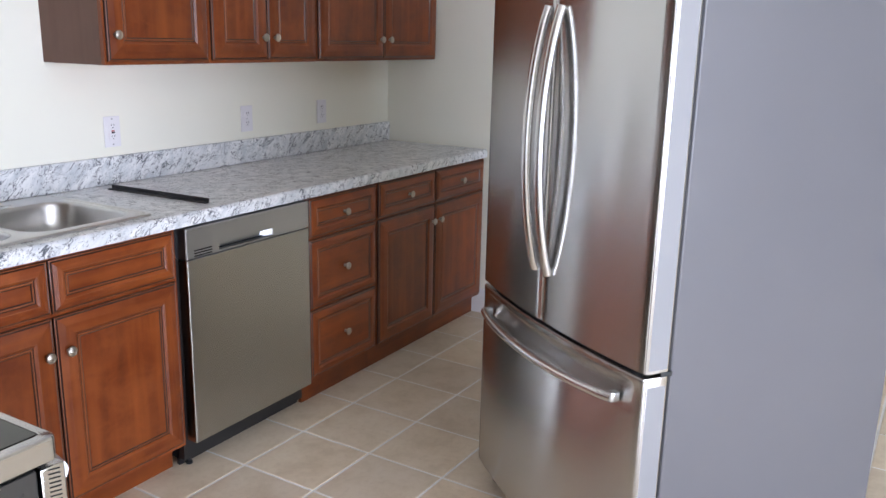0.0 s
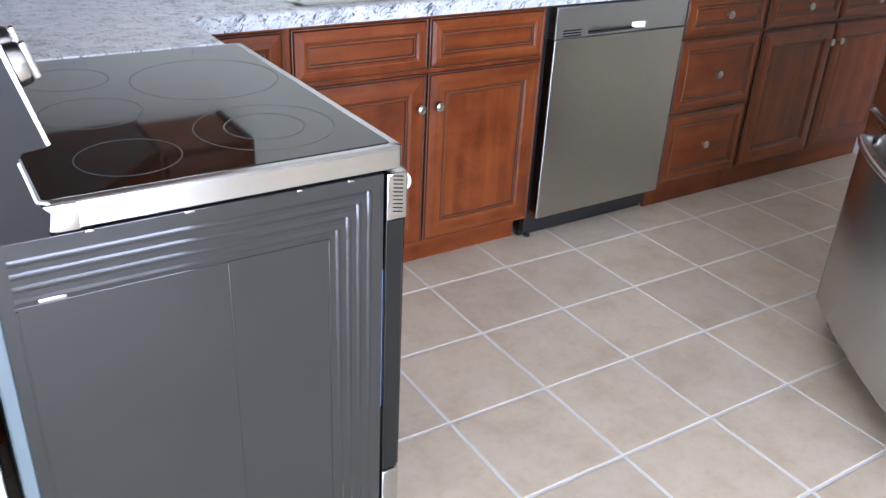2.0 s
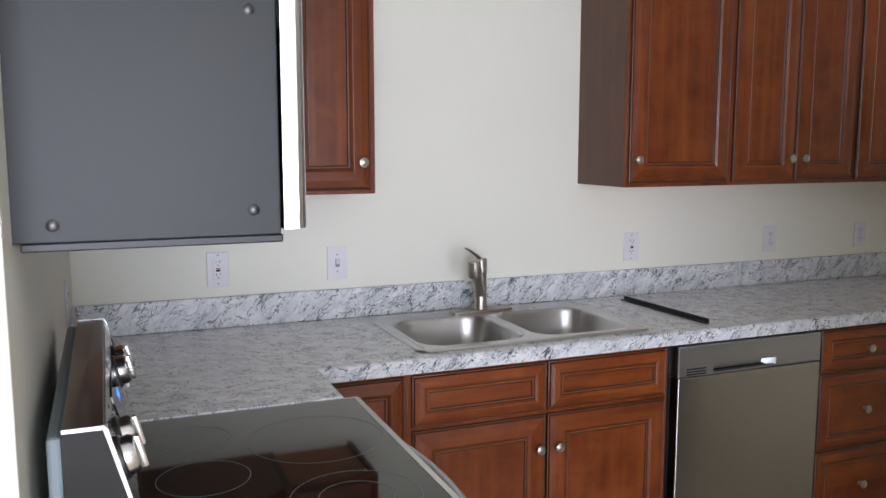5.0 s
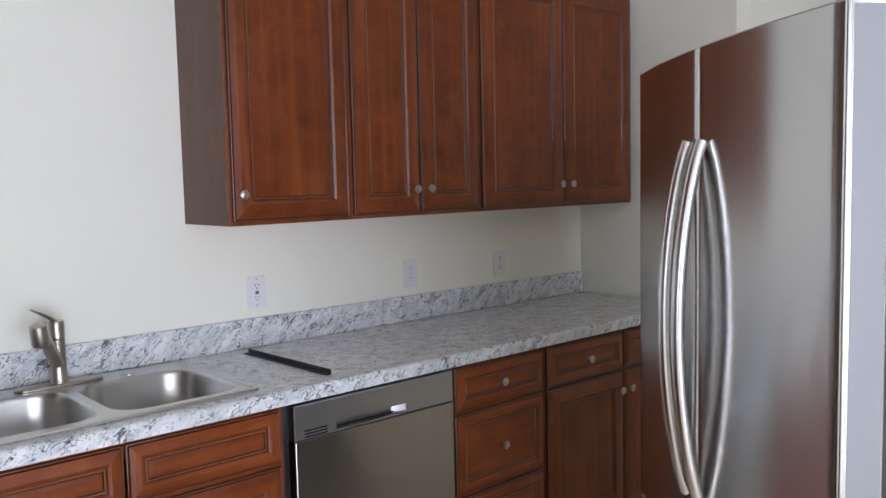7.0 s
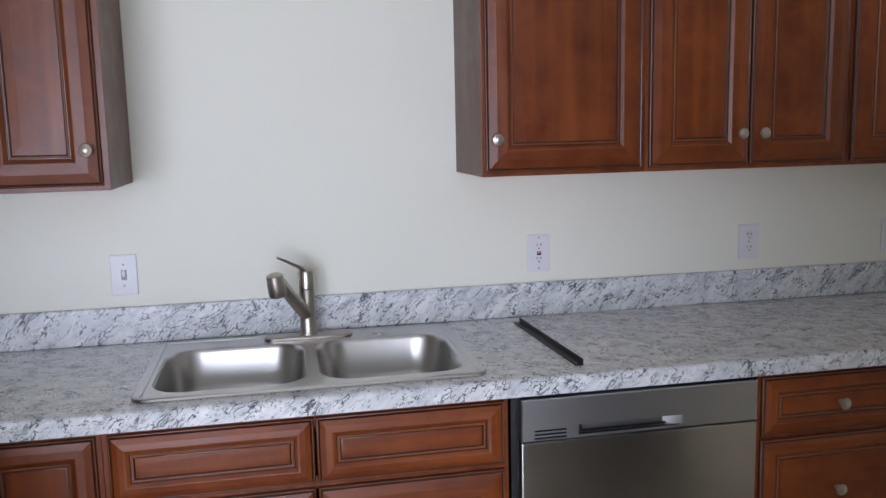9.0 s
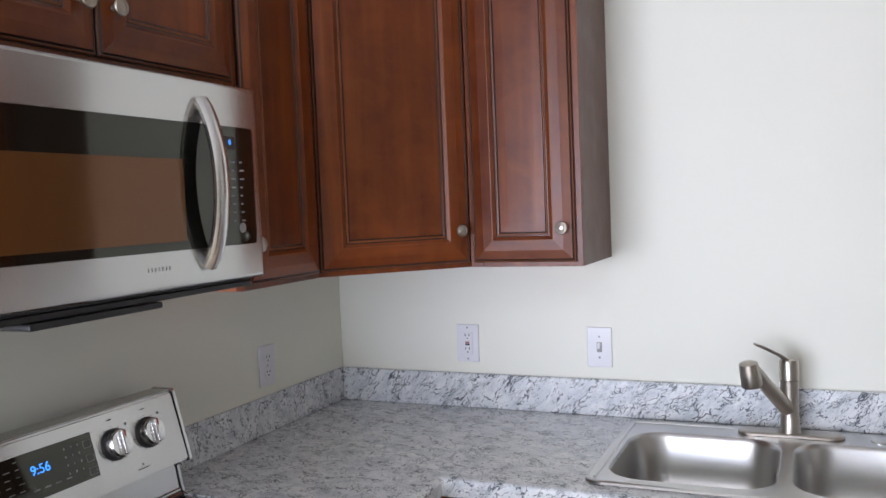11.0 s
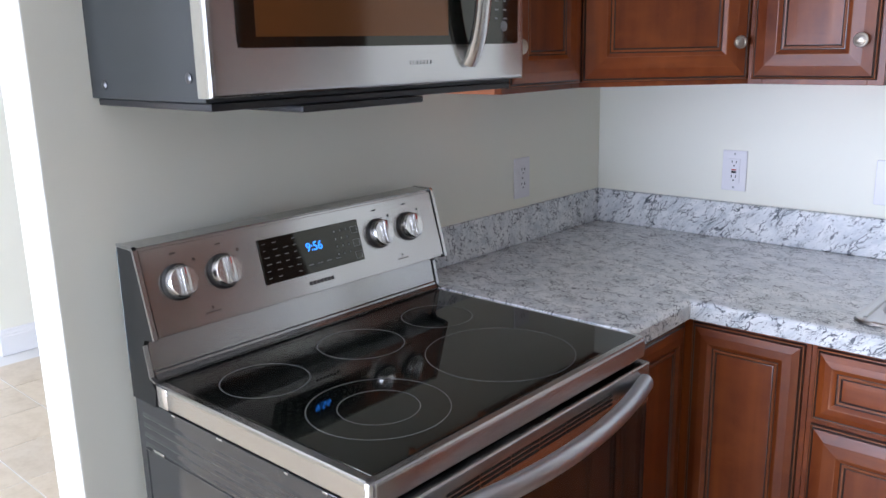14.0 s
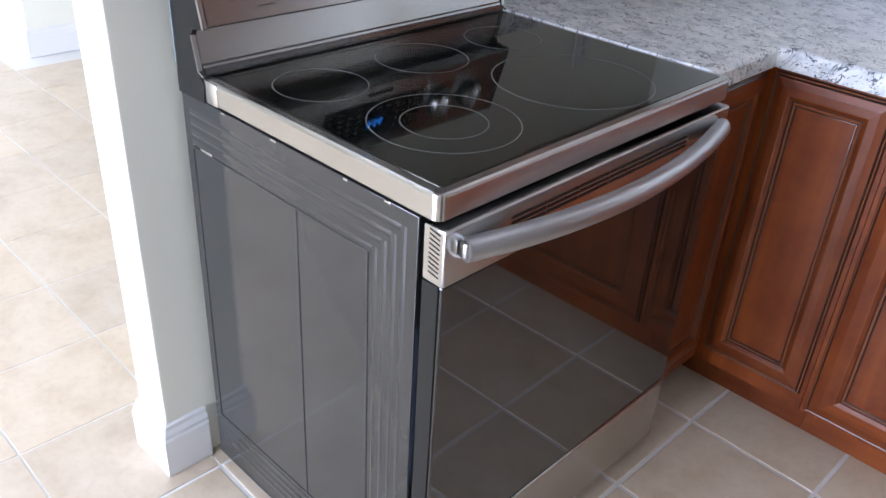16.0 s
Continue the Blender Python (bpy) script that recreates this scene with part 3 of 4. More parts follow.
# ---- sink and tap ----
def sink():
    t = thing("kitchen_sink", pose(0, 0, 0.914), "double-bowl brushed stainless steel drop-in sink", "sink")
    bm = bmesh.new()
    bowls = [(0.995, 1.360, -0.553, -0.165), (1.387, 1.752, -0.553, -0.165)]
    made = plate_with_holes(bm, round_rect(0.972, 1.776, -0.58, -0.066, 0.03, 0.0065), [round_rect(*b, 0.085, 0.0065) for b in bowls])
    out = made[0]
    for e, z in ((-0.004, 0.0075), (-0.009, 0.006), (-0.012, 0.001)):
        nxt = [bm.verts.new(p) for p in round_rect(0.972 + e, 1.776 - e, -0.58 + e, -0.066 - e, 0.03 - e, z)]
        for i in range(len(out)):
            bm.faces.new((out[i], out[(i + 1) % len(out)], nxt[(i + 1) % len(out)], nxt[i]))
        out = nxt
    part("deck", bm, STEEL_SINK, t)
    for b in bowls:
        bm = bmesh.new()
        loops = []
        for e, z, r in ((0, 0.0065, 0.085), (0.003, 0.003, 0.085), (0.006, -0.006, 0.085), (0.014, -0.09, 0.085), (0.02, -0.125, 0.08), (0.035, -0.145, 0.075), (0.06, -0.155, 0.06), (0.14, -0.158, 0.04)):
            loops.append(round_rect(b[0] + e, b[1] - e, b[2] + e, b[3] - e, r, z))
        rings(bm, loops)
        bowl = part("bowl", bm, STEEL_SINK, t, "", "all")
        cx, cy = (b[0] + b[1]) / 2, (b[2] + b[3]) / 2
        part("drain", lathe(bmesh.new(), [(0.042, -0.1575), (0.043, -0.155), (0.034, -0.154), (0.03, -0.157), (0.005, -0.1572)], Matrix.Translation((cx, cy, 0)), 24), CHROME, bowl)
    for x0, x1 in ((0.99, 1.24), ):
        part("rim_bead", tube(bmesh.new(), [(x0, -0.082, 0.006), (x1, -0.082, 0.006)], 0.004, 8), STEEL_SINK, t)
    part("rim_bead", tube(bmesh.new(), [(1.765, -0.09, 0.006), (1.765, -0.56, 0.006)], 0.004, 8), STEEL_SINK, t)
    part("rim_bead", tube(bmesh.new(), [(0.983, -0.09, 0.006), (0.983, -0.56, 0.006)], 0.004, 8), STEEL_SINK, t)
    part("hole_cover", lathe(bmesh.new(), [(0.022, 0.006), (0.022, 0.009), (0.019, 0.011), (0.002, 0.0115)], Matrix.Translation((1.58, -0.115, 0)), 24), STEEL_SINK, t)


sink()


def faucet():
    t = thing("kitchen_faucet", pose(1.377, -0.112, 0.9215), "brushed nickel single-lever pull-out kitchen tap", "faucet")
    bm = bmesh.new()
    loops = [round_rect(-0.125 + e, 0.125 - e, -0.03 + e, 0.03 - e, 0.029 - e, z) for e, z in ((0, 0.0), (0, 0.005), (0.003, 0.008), (0.008, 0.009))]
    rings(bm, loops, first=True)
    part("base_plate", bm, NICKEL, t)
    part("body", lathe(bmesh.new(), [(0.027, 0.009), (0.026, 0.014), (0.0232, 0.02), (0.0222, 0.06), (0.0222, 0.135), (0.0228, 0.14)], n=24), NICKEL, t)
    part("valve_cap", lathe(bmesh.new(), [(0.0230, 0.142), (0.0230, 0.188), (0.021, 0.1925), (0.004, 0.194)], n=24), NICKEL, t)
    part("spout", tube(bmesh.new(), [(0.0, -0.0, 0.062), (-0.018, -0.025, 0.088), (-0.054, -0.085, 0.147), (-0.070, -0.113, 0.176), (-0.078, -0.127, 0.188)], [0.0195, 0.0190, 0.0178, 0.0175, 0.017], 16), NICKEL, t)
    bm = lathe(bmesh.new(), [(0.014, 0.030), (0.0220, 0.026), (0.0238, 0.004), (0.0248, -0.027), (0.0230, -0.032), (0.0222, -0.029), (0.010, -0.028)], pose(-0.084, -0.133, 0.180, 8, -8, 0), 20)
    part("spray_head", bm, NICKEL, t)
    part("lever", tube(bmesh.new(), [(-0.004, -0.004, 0.192), (-0.022, -0.014, 0.206), (-0.055, -0.033, 0.226), (-0.078, -0.044, 0.238)], [0.011, 0.009, 0.0075, 0.0055], 10, 0.55), NICKEL, t)


faucet()


# ---- sockets and switch ----
def wall_plate(m, kind, label):
    t = thing("light_switch" if kind == "switch" else "wall_socket", m, label, "light switch" if kind == "switch" else "socket", "" if kind == "switch" else "wall sockets")
    part("plate", boxed(-0.036, 0.036, -0.006, -0.0005, -0.058, 0.058, 0.0025), PLASTIC, t)
    if kind == "switch":
        part("toggle", boxed(-0.005, 0.005, -0.014, -0.0055, -0.004, 0.014, 0.002), PLASTIC, t)
        part("toggle_slot", boxed(-0.0075, 0.0075, -0.0066, -0.0055, -0.0145, 0.0145), PRINT, t)
    elif kind == "gfci":
        part("insert", boxed(-0.0168, 0.0168, -0.0085, -0.0055, -0.034, 0.034, 0.001), PLASTIC, t)
        part("test_button", boxed(-0.007, 0.007, -0.0098, -0.008, -0.0065, -0.0005, 0.0008), SLOT, t)
        part("reset_button", boxed(-0.007, 0.007, -0.0098, -0.008, 0.0010, 0.0050, 0.0008), RED_PRINT, t)
    else:
        for z in (-0.0195, 0.0195):
            part("socket_face", lathe(bmesh.new(), [(0.0165, 0.005), (0.0165, 0.008), (0.0155, 0.0085), (0.002, 0.0085)], pose(0, 0, z, 90), 20), PLASTIC, t)
    if kind != "switch":
        for z in (-0.021, 0.021):
            bm = bmesh.new()
            for x in (-0.0062, 0.0062):
                box(bm, x - 0.001, x + 0.001, -0.0092, -0.0082, z + 0.001, z + 0.008)
            box(bm, -0.002, 0.002, -0.0092, -0.0082, z - 0.008, z - 0.0045)
            part("pin_slots", bm, SLOT, t, smooth=False)
    for z in ((-0.03, 0.03) if kind == "switch" else (-0.048, 0.048) if kind == "gfci" else (0.0,)):
        part("screw", lathe(bmesh.new(), [(0.003, 0.005), (0.003, 0.0066), (0.001, 0.0069)], pose(0, 0, z, 90), 10), PRINT, t)


wall_plate(pose(0.462, 0, 1.111), "gfci", "white wall socket with test buttons beside the corner")
wall_plate(pose(0.871, 0, 1.111), "switch", "white toggle light switch near the sink")
wall_plate(pose(2.1, 0, 1.111), "gfci", "white wall socket with test buttons near the sink")
wall_plate(pose(2.822, 0, 1.111), "socket", "white double wall socket above the worktop")
wall_plate(pose(3.357, 0, 1.111), "socket", "white double wall socket above the worktop")
wall_plate(pose(0.012, -0.423, 1.105, 0, 0, 90), "socket", "white double wall socket beside the cooker")


# ---- loose black strip on the worktop ----
t = thing("metal_strip", pose(2.010, -0.335, 0.9145, 0, 0, 2.2), "black metal trim strip lying loose on the worktop", "metal strip")
bm = bmesh.new()
box(bm, -0.011, 0.011, -0.24, 0.24, 0, 0.003, 0.0008)
box(bm, 0.008, 0.011, -0.24, 0.24, 0.0032, 0.016, 0.0008)
part("strip", bm, BLACK, t)
for y in (-0.225, 0.225):
    part("fixing_hole", lathe(bmesh.new(), [(0.003, 0.003), (0.003, 0.0036), (0.001, 0.0036)], Matrix.Translation((-0.002, y, 0)), 10), PRINT, t)


# ---- dishwasher ----
def dishwasher():
    t = thing("dishwasher", pose(1.823, 0, 0), "brushed stainless steel built-in dishwasher with pocket handle", "dishwasher")
    part("tub", boxed(0.012, 0.640, -0.60, -0.05, 0.03, 0.862), BLACK, t, smooth=False)
    part("door", boxed(0.022, 0.638, -0.655, -0.602, 0.105, 0.758, 0.004), STEEL_SOFT, t)
    x0, x1, a, b = 0.022, 0.638, 0.165, 0.435
    lo, hi = 0.7685, 0.7935
    bm = bmesh.new()
    rim = lambda u0, u1, v0, v1, y: [(u0, y, v0), (u1, y, v0), (u1, y, v1), (u0, y, v1)]
    rings(bm, [rim(x0, x1, 0.7605, 0.864, -0.602), rim(x0, x1, 0.7605, 0.864, -0.652), rim(x0 + 0.003, x1 - 0.003, 0.7625, 0.861, -0.655), rim(a, b, lo, hi, -0.655), rim(a, b, lo, hi, -0.645)], last=False)
    panel = part("control_panel", bm, STEEL_PALE, t)
    bm = bmesh.new()
    rings(bm, [[(a + i, y, lo), (b - j, y, lo), (b - j, y, hi - i * 0.2), (a + i, y, hi - i * 0.2)] for i, j, y in ((0.0, 0.0, -0.6545), (0.002, 0.002, -0.652), (0.016, 0.034, -0.630), (0.02, 0.04, -0.626))])
    part("handle_pocket", bm, STEEL_PALE, panel)
    part("grip_gap", boxed(a + 0.018, b - 0.036, -0.6385, -0.6262, lo - 0.004, lo + 0.0018), SLOT, panel, smooth=False)
    for z in (0.7835, 0.7745, 0.7655):
        part("vent_slot", boxed(0.054, 0.134, -0.6553, -0.652, z, z + 0.0046), SLOT, panel, smooth=False)
    part("toe_plate", boxed(0.012, 0.640, -0.575, -0.56, 0.004, 0.103, 0.002), BLACK, t)
    for x, y in ((0.045, -0.585), (0.59, -0.55)):
        part("levelling_foot", lathe(bmesh.new(), [(0.012, 0.001), (0.012, 0.01), (0.005, 0.012), (0.005, 0.05)], Matrix.Translation((x, y, 0)), 10), BLACK, t)


dishwasher()


# ---- cooker ----
def cooker():
    """Local x runs along the wall, -y out into the room."""
    W = 0.75
    t = thing("electric_range", pose(0, -1.66, 0, 0, 0, 90), "stainless steel electric range with black glass hob", "range")
    # body with pressed side panels
    part("body", boxed(0.006, W - 0.006, -0.645, -0.058, 0.03, 0.866), BLACK, t, smooth=False)
    part("back_panel", boxed(0.012, W - 0.012, -0.0575, -0.034, 0.06, 0.90, 0.004), BACKING, t)
    for sx in (0, 1):
        def sheet(bm, y0, y1, z0, z1, out, r=0.003):
            xa = 0.0055 - out
            a, b = (xa, 0.0058) if not sx else (W - 0.0058, W - xa)
            box(bm, a, b, y0, y1, z0, z1, r)
        bm = bmesh.new()
        sheet(bm, -0.645, -0.055, 0.03, 0.866, 0.0035, 0.0015)
        side = part("side_panel", bm, GREY_DARK, t)

        def raised(name, mt, y0, y1, z0, z1, out, r):
            bm = bmesh.new()
            sheet(bm, y0, y1, z0, z1, out, r)
            part(name, bm, mt, side)

        def rib(y0, y1, z0, z1):
            """A soft pressed swelling of the side sheet."""
            bm = bmesh.new()
            turn = [(0.0, 0.0033), (0.0015, 0.0038), (0.0035, 0.0046), (0.0052, 0.0050)]
            loops = []
            for i, out in turn:
                x = 0.0055 - out if not sx else W - 0.0055 + out
                loops.append([(x, y0 + i, z0 + i), (x, y1 - i, z0 + i), (x, y1 - i, z1 - i), (x, y0 + i, z1 - i)])
            rings(bm, loops)
            part("rib", bm, GREY_DARK, side, "", "all")
        for k in range(4):
            o = 0.0195 * k
            rib(-0.612 + o, -0.075, 0.830 - o, 0.842 - o)
            rib(-0.624 + o, -0.6125 + o, 0.07 + o, 0.842 - o)
            rib(-0.612 + o, -0.075, 0.07 + o, 0.082 + o)
        for y0, y1, z0, z1 in ((-0.546, -0.542, 0.15, 0.770), (-0.546, -0.074, 0.767, 0.770), (-0.376, -0.372, 0.15, 0.765), (-0.078, -0.074, 0.15, 0.765), (-0.546, -0.074, 0.147, 0.15)):
            raised("pressed_edge", GREY_DARK, y0, y1, z0, z1, 0.0052, 0.001)
        for y, l in ((-0.59, 0.02), (-0.5, 0.015), (-0.33, 0.025), (-0.19, 0.02)):
            raised("clip", CHROME, y, y + l * 0.6, 0.862, 0.8655, 0.0046, 0.0005)
        if not sx:
            raised("label_tab", STEEL_BAR, -0.141, -0.105, 0.7715, 0.7765, 0.0062, 0.0004)
    part("film_strip", boxed(0.012, 0.014, -0.6508, -0.6462, 0.38, 0.68), FILM, t, "strip of blue protective film left in the door gap")
    part("corner_piece", boxed(-0.0012, 0.006, -0.174, -0.1405, 0.8705, 0.9095, 0.001), STEEL_BAR, t)
    # hob
    bm = bmesh.new()
    rim = lambda o, z: round_rect(o, W - o * 0.6, -0.682 + o, -0.075 - o * 0.5, 0.012, z)
    pane = lambda o, z: round_rect(0.0178 + o, W - 0.0118 - o, -0.6645 + o, -0.132 - o, 0.010, z)
    rings(bm, [rim(0.004, 0.870), rim(0.0, 0.873), rim(0.0, 0.905), rim(0.0012, 0.909), rim(0.004, 0.911), pane(-0.001, 0.911), pane(0.0, 0.9095), pane(0.0, 0.878)], last=False)
    hob = part("hob_frame", bm, STEEL, t)
    glass = part("hob_glass", boxed(0.0185, W - 0.0125, -0.664, -0.1325, 0.88, 0.9120, 0.0015), GLASS_TOP, t)
    for x, y, rad in ((0.132, -0.275, 0.078), (0.365, -0.27, 0.085), (0.584, -0.272, 0.076), (0.180, -0.511, 0.117), (0.180, -0.511, 0.067), (0.495, -0.513, 0.141)):
        wd = 0.0008
        bm = lathe(bmesh.new(), [(rad - wd, 0.9121), (rad - wd, 0.9123), (rad + wd, 0.9123), (rad + wd, 0.9121)], Matrix.Translation((x, y, 0)), 72, False)
        part("burner_ring", bm, RING, glass)
    # backguard: slanted control panel over an upright lower panel
    def along(profile, x0, x1):
        bm = bmesh.new()
        rings(bm, [[(x, -d, z) for d, z in profile] for x in (x0, x1)], first=True)
        bmesh.ops.bevel(bm, geom=[e for e in bm.edges if abs(e.verts[0].co.x - e.verts[1].co.x) > 0.1], offset=0.004, segments=2, affect="EDGES")
        return bm
    upper_prof = [(0.056, 0.992), (0.152, 0.996), (0.110, 1.147), (0.056, 1.147)]
    part("control_panel", along(upper_prof, 0.008, W - 0.008), STEEL, t)
    lower_prof = [(0.052, 0.9122), (0.136, 0.9123), (0.122, 0.925), (0.110, 0.985), (0.106, 0.9915), (0.052, 0.9915)]
    part("lower_panel", along(lower_prof, 0.008, W - 0.008), STEEL, t)
    cap_prof = [(0.056, 0.867), (0.134, 0.867), (0.140, 0.9), (0.124, 0.918), (0.112, 0.975), (0.120, 0.988), (0.150, 0.992), (0.109, 1.146), (0.056, 1.146)]
    for x0, x1 in ((-0.002, 0.0078), (W - 0.0078, W + 0.002)):
        part("end_cap", skin_cap(cap_prof, x0, x1), GREY_CAP, t)
    for x0 in (-0.003, W - 0.005):
        bm = bmesh.new()
        rings(bm, [[(x, -d, z) for d, z in ((0.1495, 0.993), (0.1545, 0.995), (0.1135, 1.147), (0.108, 1.1525), (0.056, 1.1525), (0.056, 1.147), (0.1075, 1.1465))] for x in (x0, x0 + 0.008)], first=True)
        part("edge_trim", bm, CHROME, t)
    part("top_trim", boxed(0.0055, W - 0.0055, -0.1085, -0.056, 1.1475, 1.1512, 0.0015), STEEL_SOFT, t)
    for x0 in (-0.003, W - 0.005):
        bm = bmesh.new()
        inner, outer = [(0.112, 0.976), (0.1245, 0.918), (0.139, 0.9125)], [(0.115, 0.977), (0.1275, 0.9205), (0.1415, 0.9155)]
        for (d0, z0), (d1, z1), (e0, f0), (e1, f1) in zip(inner, inner[1:], outer, outer[1:]):
            rings(bm, [[(x, -d0, z0), (x, -d1, z1), (x, -e1, f1), (x, -e0, f0)] for x in (x0, x0 + 0.008)], first=True)
        part("lower_trim", bm, CHROME, t)
    # the slanted face: local frame with x along the panel, z up the slope
    lean = math.degrees(math.atan2(0.042, 0.151))
    face = pose(0, -0.152, 0.996, lean * -1, 0, 0)
    display = part("display", boxed(0.245, 0.502, -0.0025, 0.004, 0.040, 0.128, 0.001), GLASS_TOP, t, "black glass clock display")
    display.matrix_basis = face
    words("clock_digits", "9:56", 0.025, BLUE, display, pose(0.376, -0.0028, 0.092, 90))
    rng = random.Random(4)
    bm = bmesh.new()
    for r in range(6):
        for c in range(4):
            if rng.random() < 0.85:
                x, z = 0.252 + c * 0.024 + rng.random() * 0.003, 0.05 + r * 0.0135
                box(bm, x, x + 0.006 + rng.random() * 0.007, -0.0029, -0.0025, z, z + 0.0014)
    for c in range(4):
        x = 0.352 + c * 0.024
        box(bm, x, x + 0.013, -0.0029, -0.0025, 0.056, 0.0583)
    for r in range(4):
        for c in range(3):
            x, z = 0.433 + c * 0.016, 0.062 + r * 0.016
            box(bm, x, x + 0.003, -0.0029, -0.0025, z, z + 0.0045)
    part("key_labels", bm, PRINT, display, smooth=False)
    for z in (0.046, 0.072, 0.1):
        bm = bmesh.new()
        for a, b, c, d in ((0.479, 0.497, z, z + 0.0008), (0.479, 0.497, z + 0.014, z + 0.0148), (0.479, 0.4798, z, z + 0.014), (0.4962, 0.497, z, z + 0.014)):
            box(bm, a, b, -0.0029, -0.0025, c, d)
        part("key_outline", bm, PRINT, display, smooth=False)
    bm = bmesh.new()
    for k in range(7):
        x = 0.346 + k * 0.0094
        box(bm, x, x + 0.0066, -0.0012, 0.001, 0.017, 0.0245)
    badge = part("maker_badge", bm, PRINT_DARK, t, "row of small dark bars", smooth=False)
    badge.matrix_basis = face
    for kx in (0.068, 0.161, 0.557, 0.650):
        base = part("knob_collar", lathe(bmesh.new(), [(0.033, -0.001), (0.033, 0.004), (0.0305, 0.006), (0.004, 0.006)], pose(kx, 0, 0.087, 90), 28), DARK_SCREW, t)
        base.matrix_basis = face
        bm = lathe(bmesh.new(), [(0.0292, 0.006), (0.0284, 0.019), (0.026, 0.0225), (0.003, 0.023)], pose(kx, 0, 0.087, 90), 28)
        k = part("control_knob", bm, STEEL_BAR, base)
        part("grip", boxed(kx - 0.0075, kx + 0.0075, -0.033, -0.0225, 0.062, 0.112, 0.003), STEEL_BAR, k)
        part("pointer", boxed(kx - 0.001, kx + 0.001, -0.0335, -0.0325, 0.098, 0.110), RED_PRINT, k, smooth=False)
        bm = bmesh.new()
        for a in range(-150, 180, 30):
            s, c = math.sin(radians(a)), math.cos(radians(a))
            box(bm, kx + 0.037 * s - 0.0012, kx + 0.037 * s + 0.0012, -0.001, 0.001, 0.087 + 0.037 * c - 0.0008, 0.087 + 0.037 * c + 0.0008)
        box(bm, kx - 0.006, kx + 0.006, -0.001, 0.001, 0.137, 0.1395)
        box(bm, kx + 0.036, kx + 0.041, -0.001, 0.001, 0.118, 0.123)
        marks = part("dial_marks", bm, PRINT_DARK, t, smooth=False)
        marks.matrix_basis = face
    for kx in (0.122, 0.614):
        bm = boxed(kx - 0.0015, kx + 0.0015, -0.001, 0.001, 0.026, 0.030)
        box(bm, kx - 0.016, kx + 0.016, -0.001, 0.001, 0.019, 0.0208)
        lamp = part("lamp_mark", bm, PRINT_DARK, t, smooth=False)
        lamp.matrix_basis = face
    # oven door, handle and drawer
    bm = bmesh.new()
    zt = 0.862
    box(bm, 0.004, W - 0.004, -0.692, -0.652, 0.776, zt, 0.003)
    rail = part("door_rail", bm, STEEL, t)
    for g in range(6):
        for r in range(3):
            x = 0.138 + g * 0.078
            part("vent_slot", boxed(x, x + 0.0745, -0.6932, -0.6915, 0.830 - r * 0.0085 + 0.006, 0.834 - r * 0.0085 + 0.006), SLOT, rail, smooth=False)
    for k in range(10):
        bm = bmesh.new()
        z = 0.788 + k * 0.0072
        vs = [bm.verts.new(p) for p in ((0.0036, -0.683, z), (0.0036, -0.664, z + 0.004), (0.0036, -0.664, z + 0.0062), (0.0036, -0.683, z + 0.0022))]
        f = bm.faces.new(vs)
        ext = bmesh.ops.extrude_face_region(bm, geom=[f])
        bmesh.ops.translate(bm, vec=(0.001, 0, 0), verts=[v for v in ext["geom"] if isinstance(v, bmesh.types.BMVert)])
        part("side_slit", bm, SLOT, rail, smooth=False)
    door = part("oven_door", boxed(0.006, W - 0.006, -0.690, -0.652, 0.226, 0.7755, 0.003), OVEN_GLASS, t, "black glass oven door")
    part("door_edge", boxed(0.004, 0.0058, -0.684, -0.654, 0.226, 0.775), GREY_CAP, door, smooth=False)
    pts = [(0.036 + (W - 0.072) * k / 24, -0.700 - 0.048 * (1 - (2 * k / 24 - 1) ** 2), 0.829 - 0.002 * (1 - (2 * k / 24 - 1) ** 2)) for k in range(25)]
    part("handle", tube(bmesh.new(), pts, 0.0160, 14, 1.15), STEEL_PALE, t, "bowed brushed steel handle bar")
    for x in (0.042, W - 0.042):
        part("handle_post", boxed(x - 0.014, x + 0.014, -0.708, -0.6925, 0.818, 0.842, 0.004), STEEL_SOFT, t)
    part("drawer", boxed(0.005, W - 0.005, -0.690, -0.652, 0.058, 0.218, 0.004), STEEL_SOFT, t)
    part("plinth", boxed(0.03, W - 0.03, -0.62, -0.58, 0.012, 0.056), BLACK, t)
    for x in (0.05, W - 0.05):
        for y in (-0.6, -0.1):
            part("foot", lathe(bmesh.new(), [(0.018, 0.0005), (0.018, 0.01), (0.008, 0.012), (0.008, 0.031)], Matrix.Translation((x, y, 0)), 12), BLACK, t)
    back = part("back_cover", boxed(0.004, W - 0.004, -0.0555, -0.036, 0.903, 1.140, 0.006), BACKING, t)
    for k in range(18):
        for z in (1.085, 1.02, 0.955):
            part("cover_slot", boxed(0.03 + k * 0.039, 0.045 + k * 0.039, -0.0362, -0.0352, z, z + 0.034), SLOT, back, smooth=False)
    for k in range(14):
        for z in (0.80, 0.45):
            part("back_vent", boxed(0.05 + k * 0.047, 0.085 + k * 0.047, -0.036, -0.0335, z, z + 0.007), SLOT, t, smooth=False)


def skin_cap(profile, x0, x1):
    bm = bmesh.new()
    rings(bm, [[(x, -d, z) for d, z in profile] for x in (x0, x1)], first=True)
    return bm


cooker()


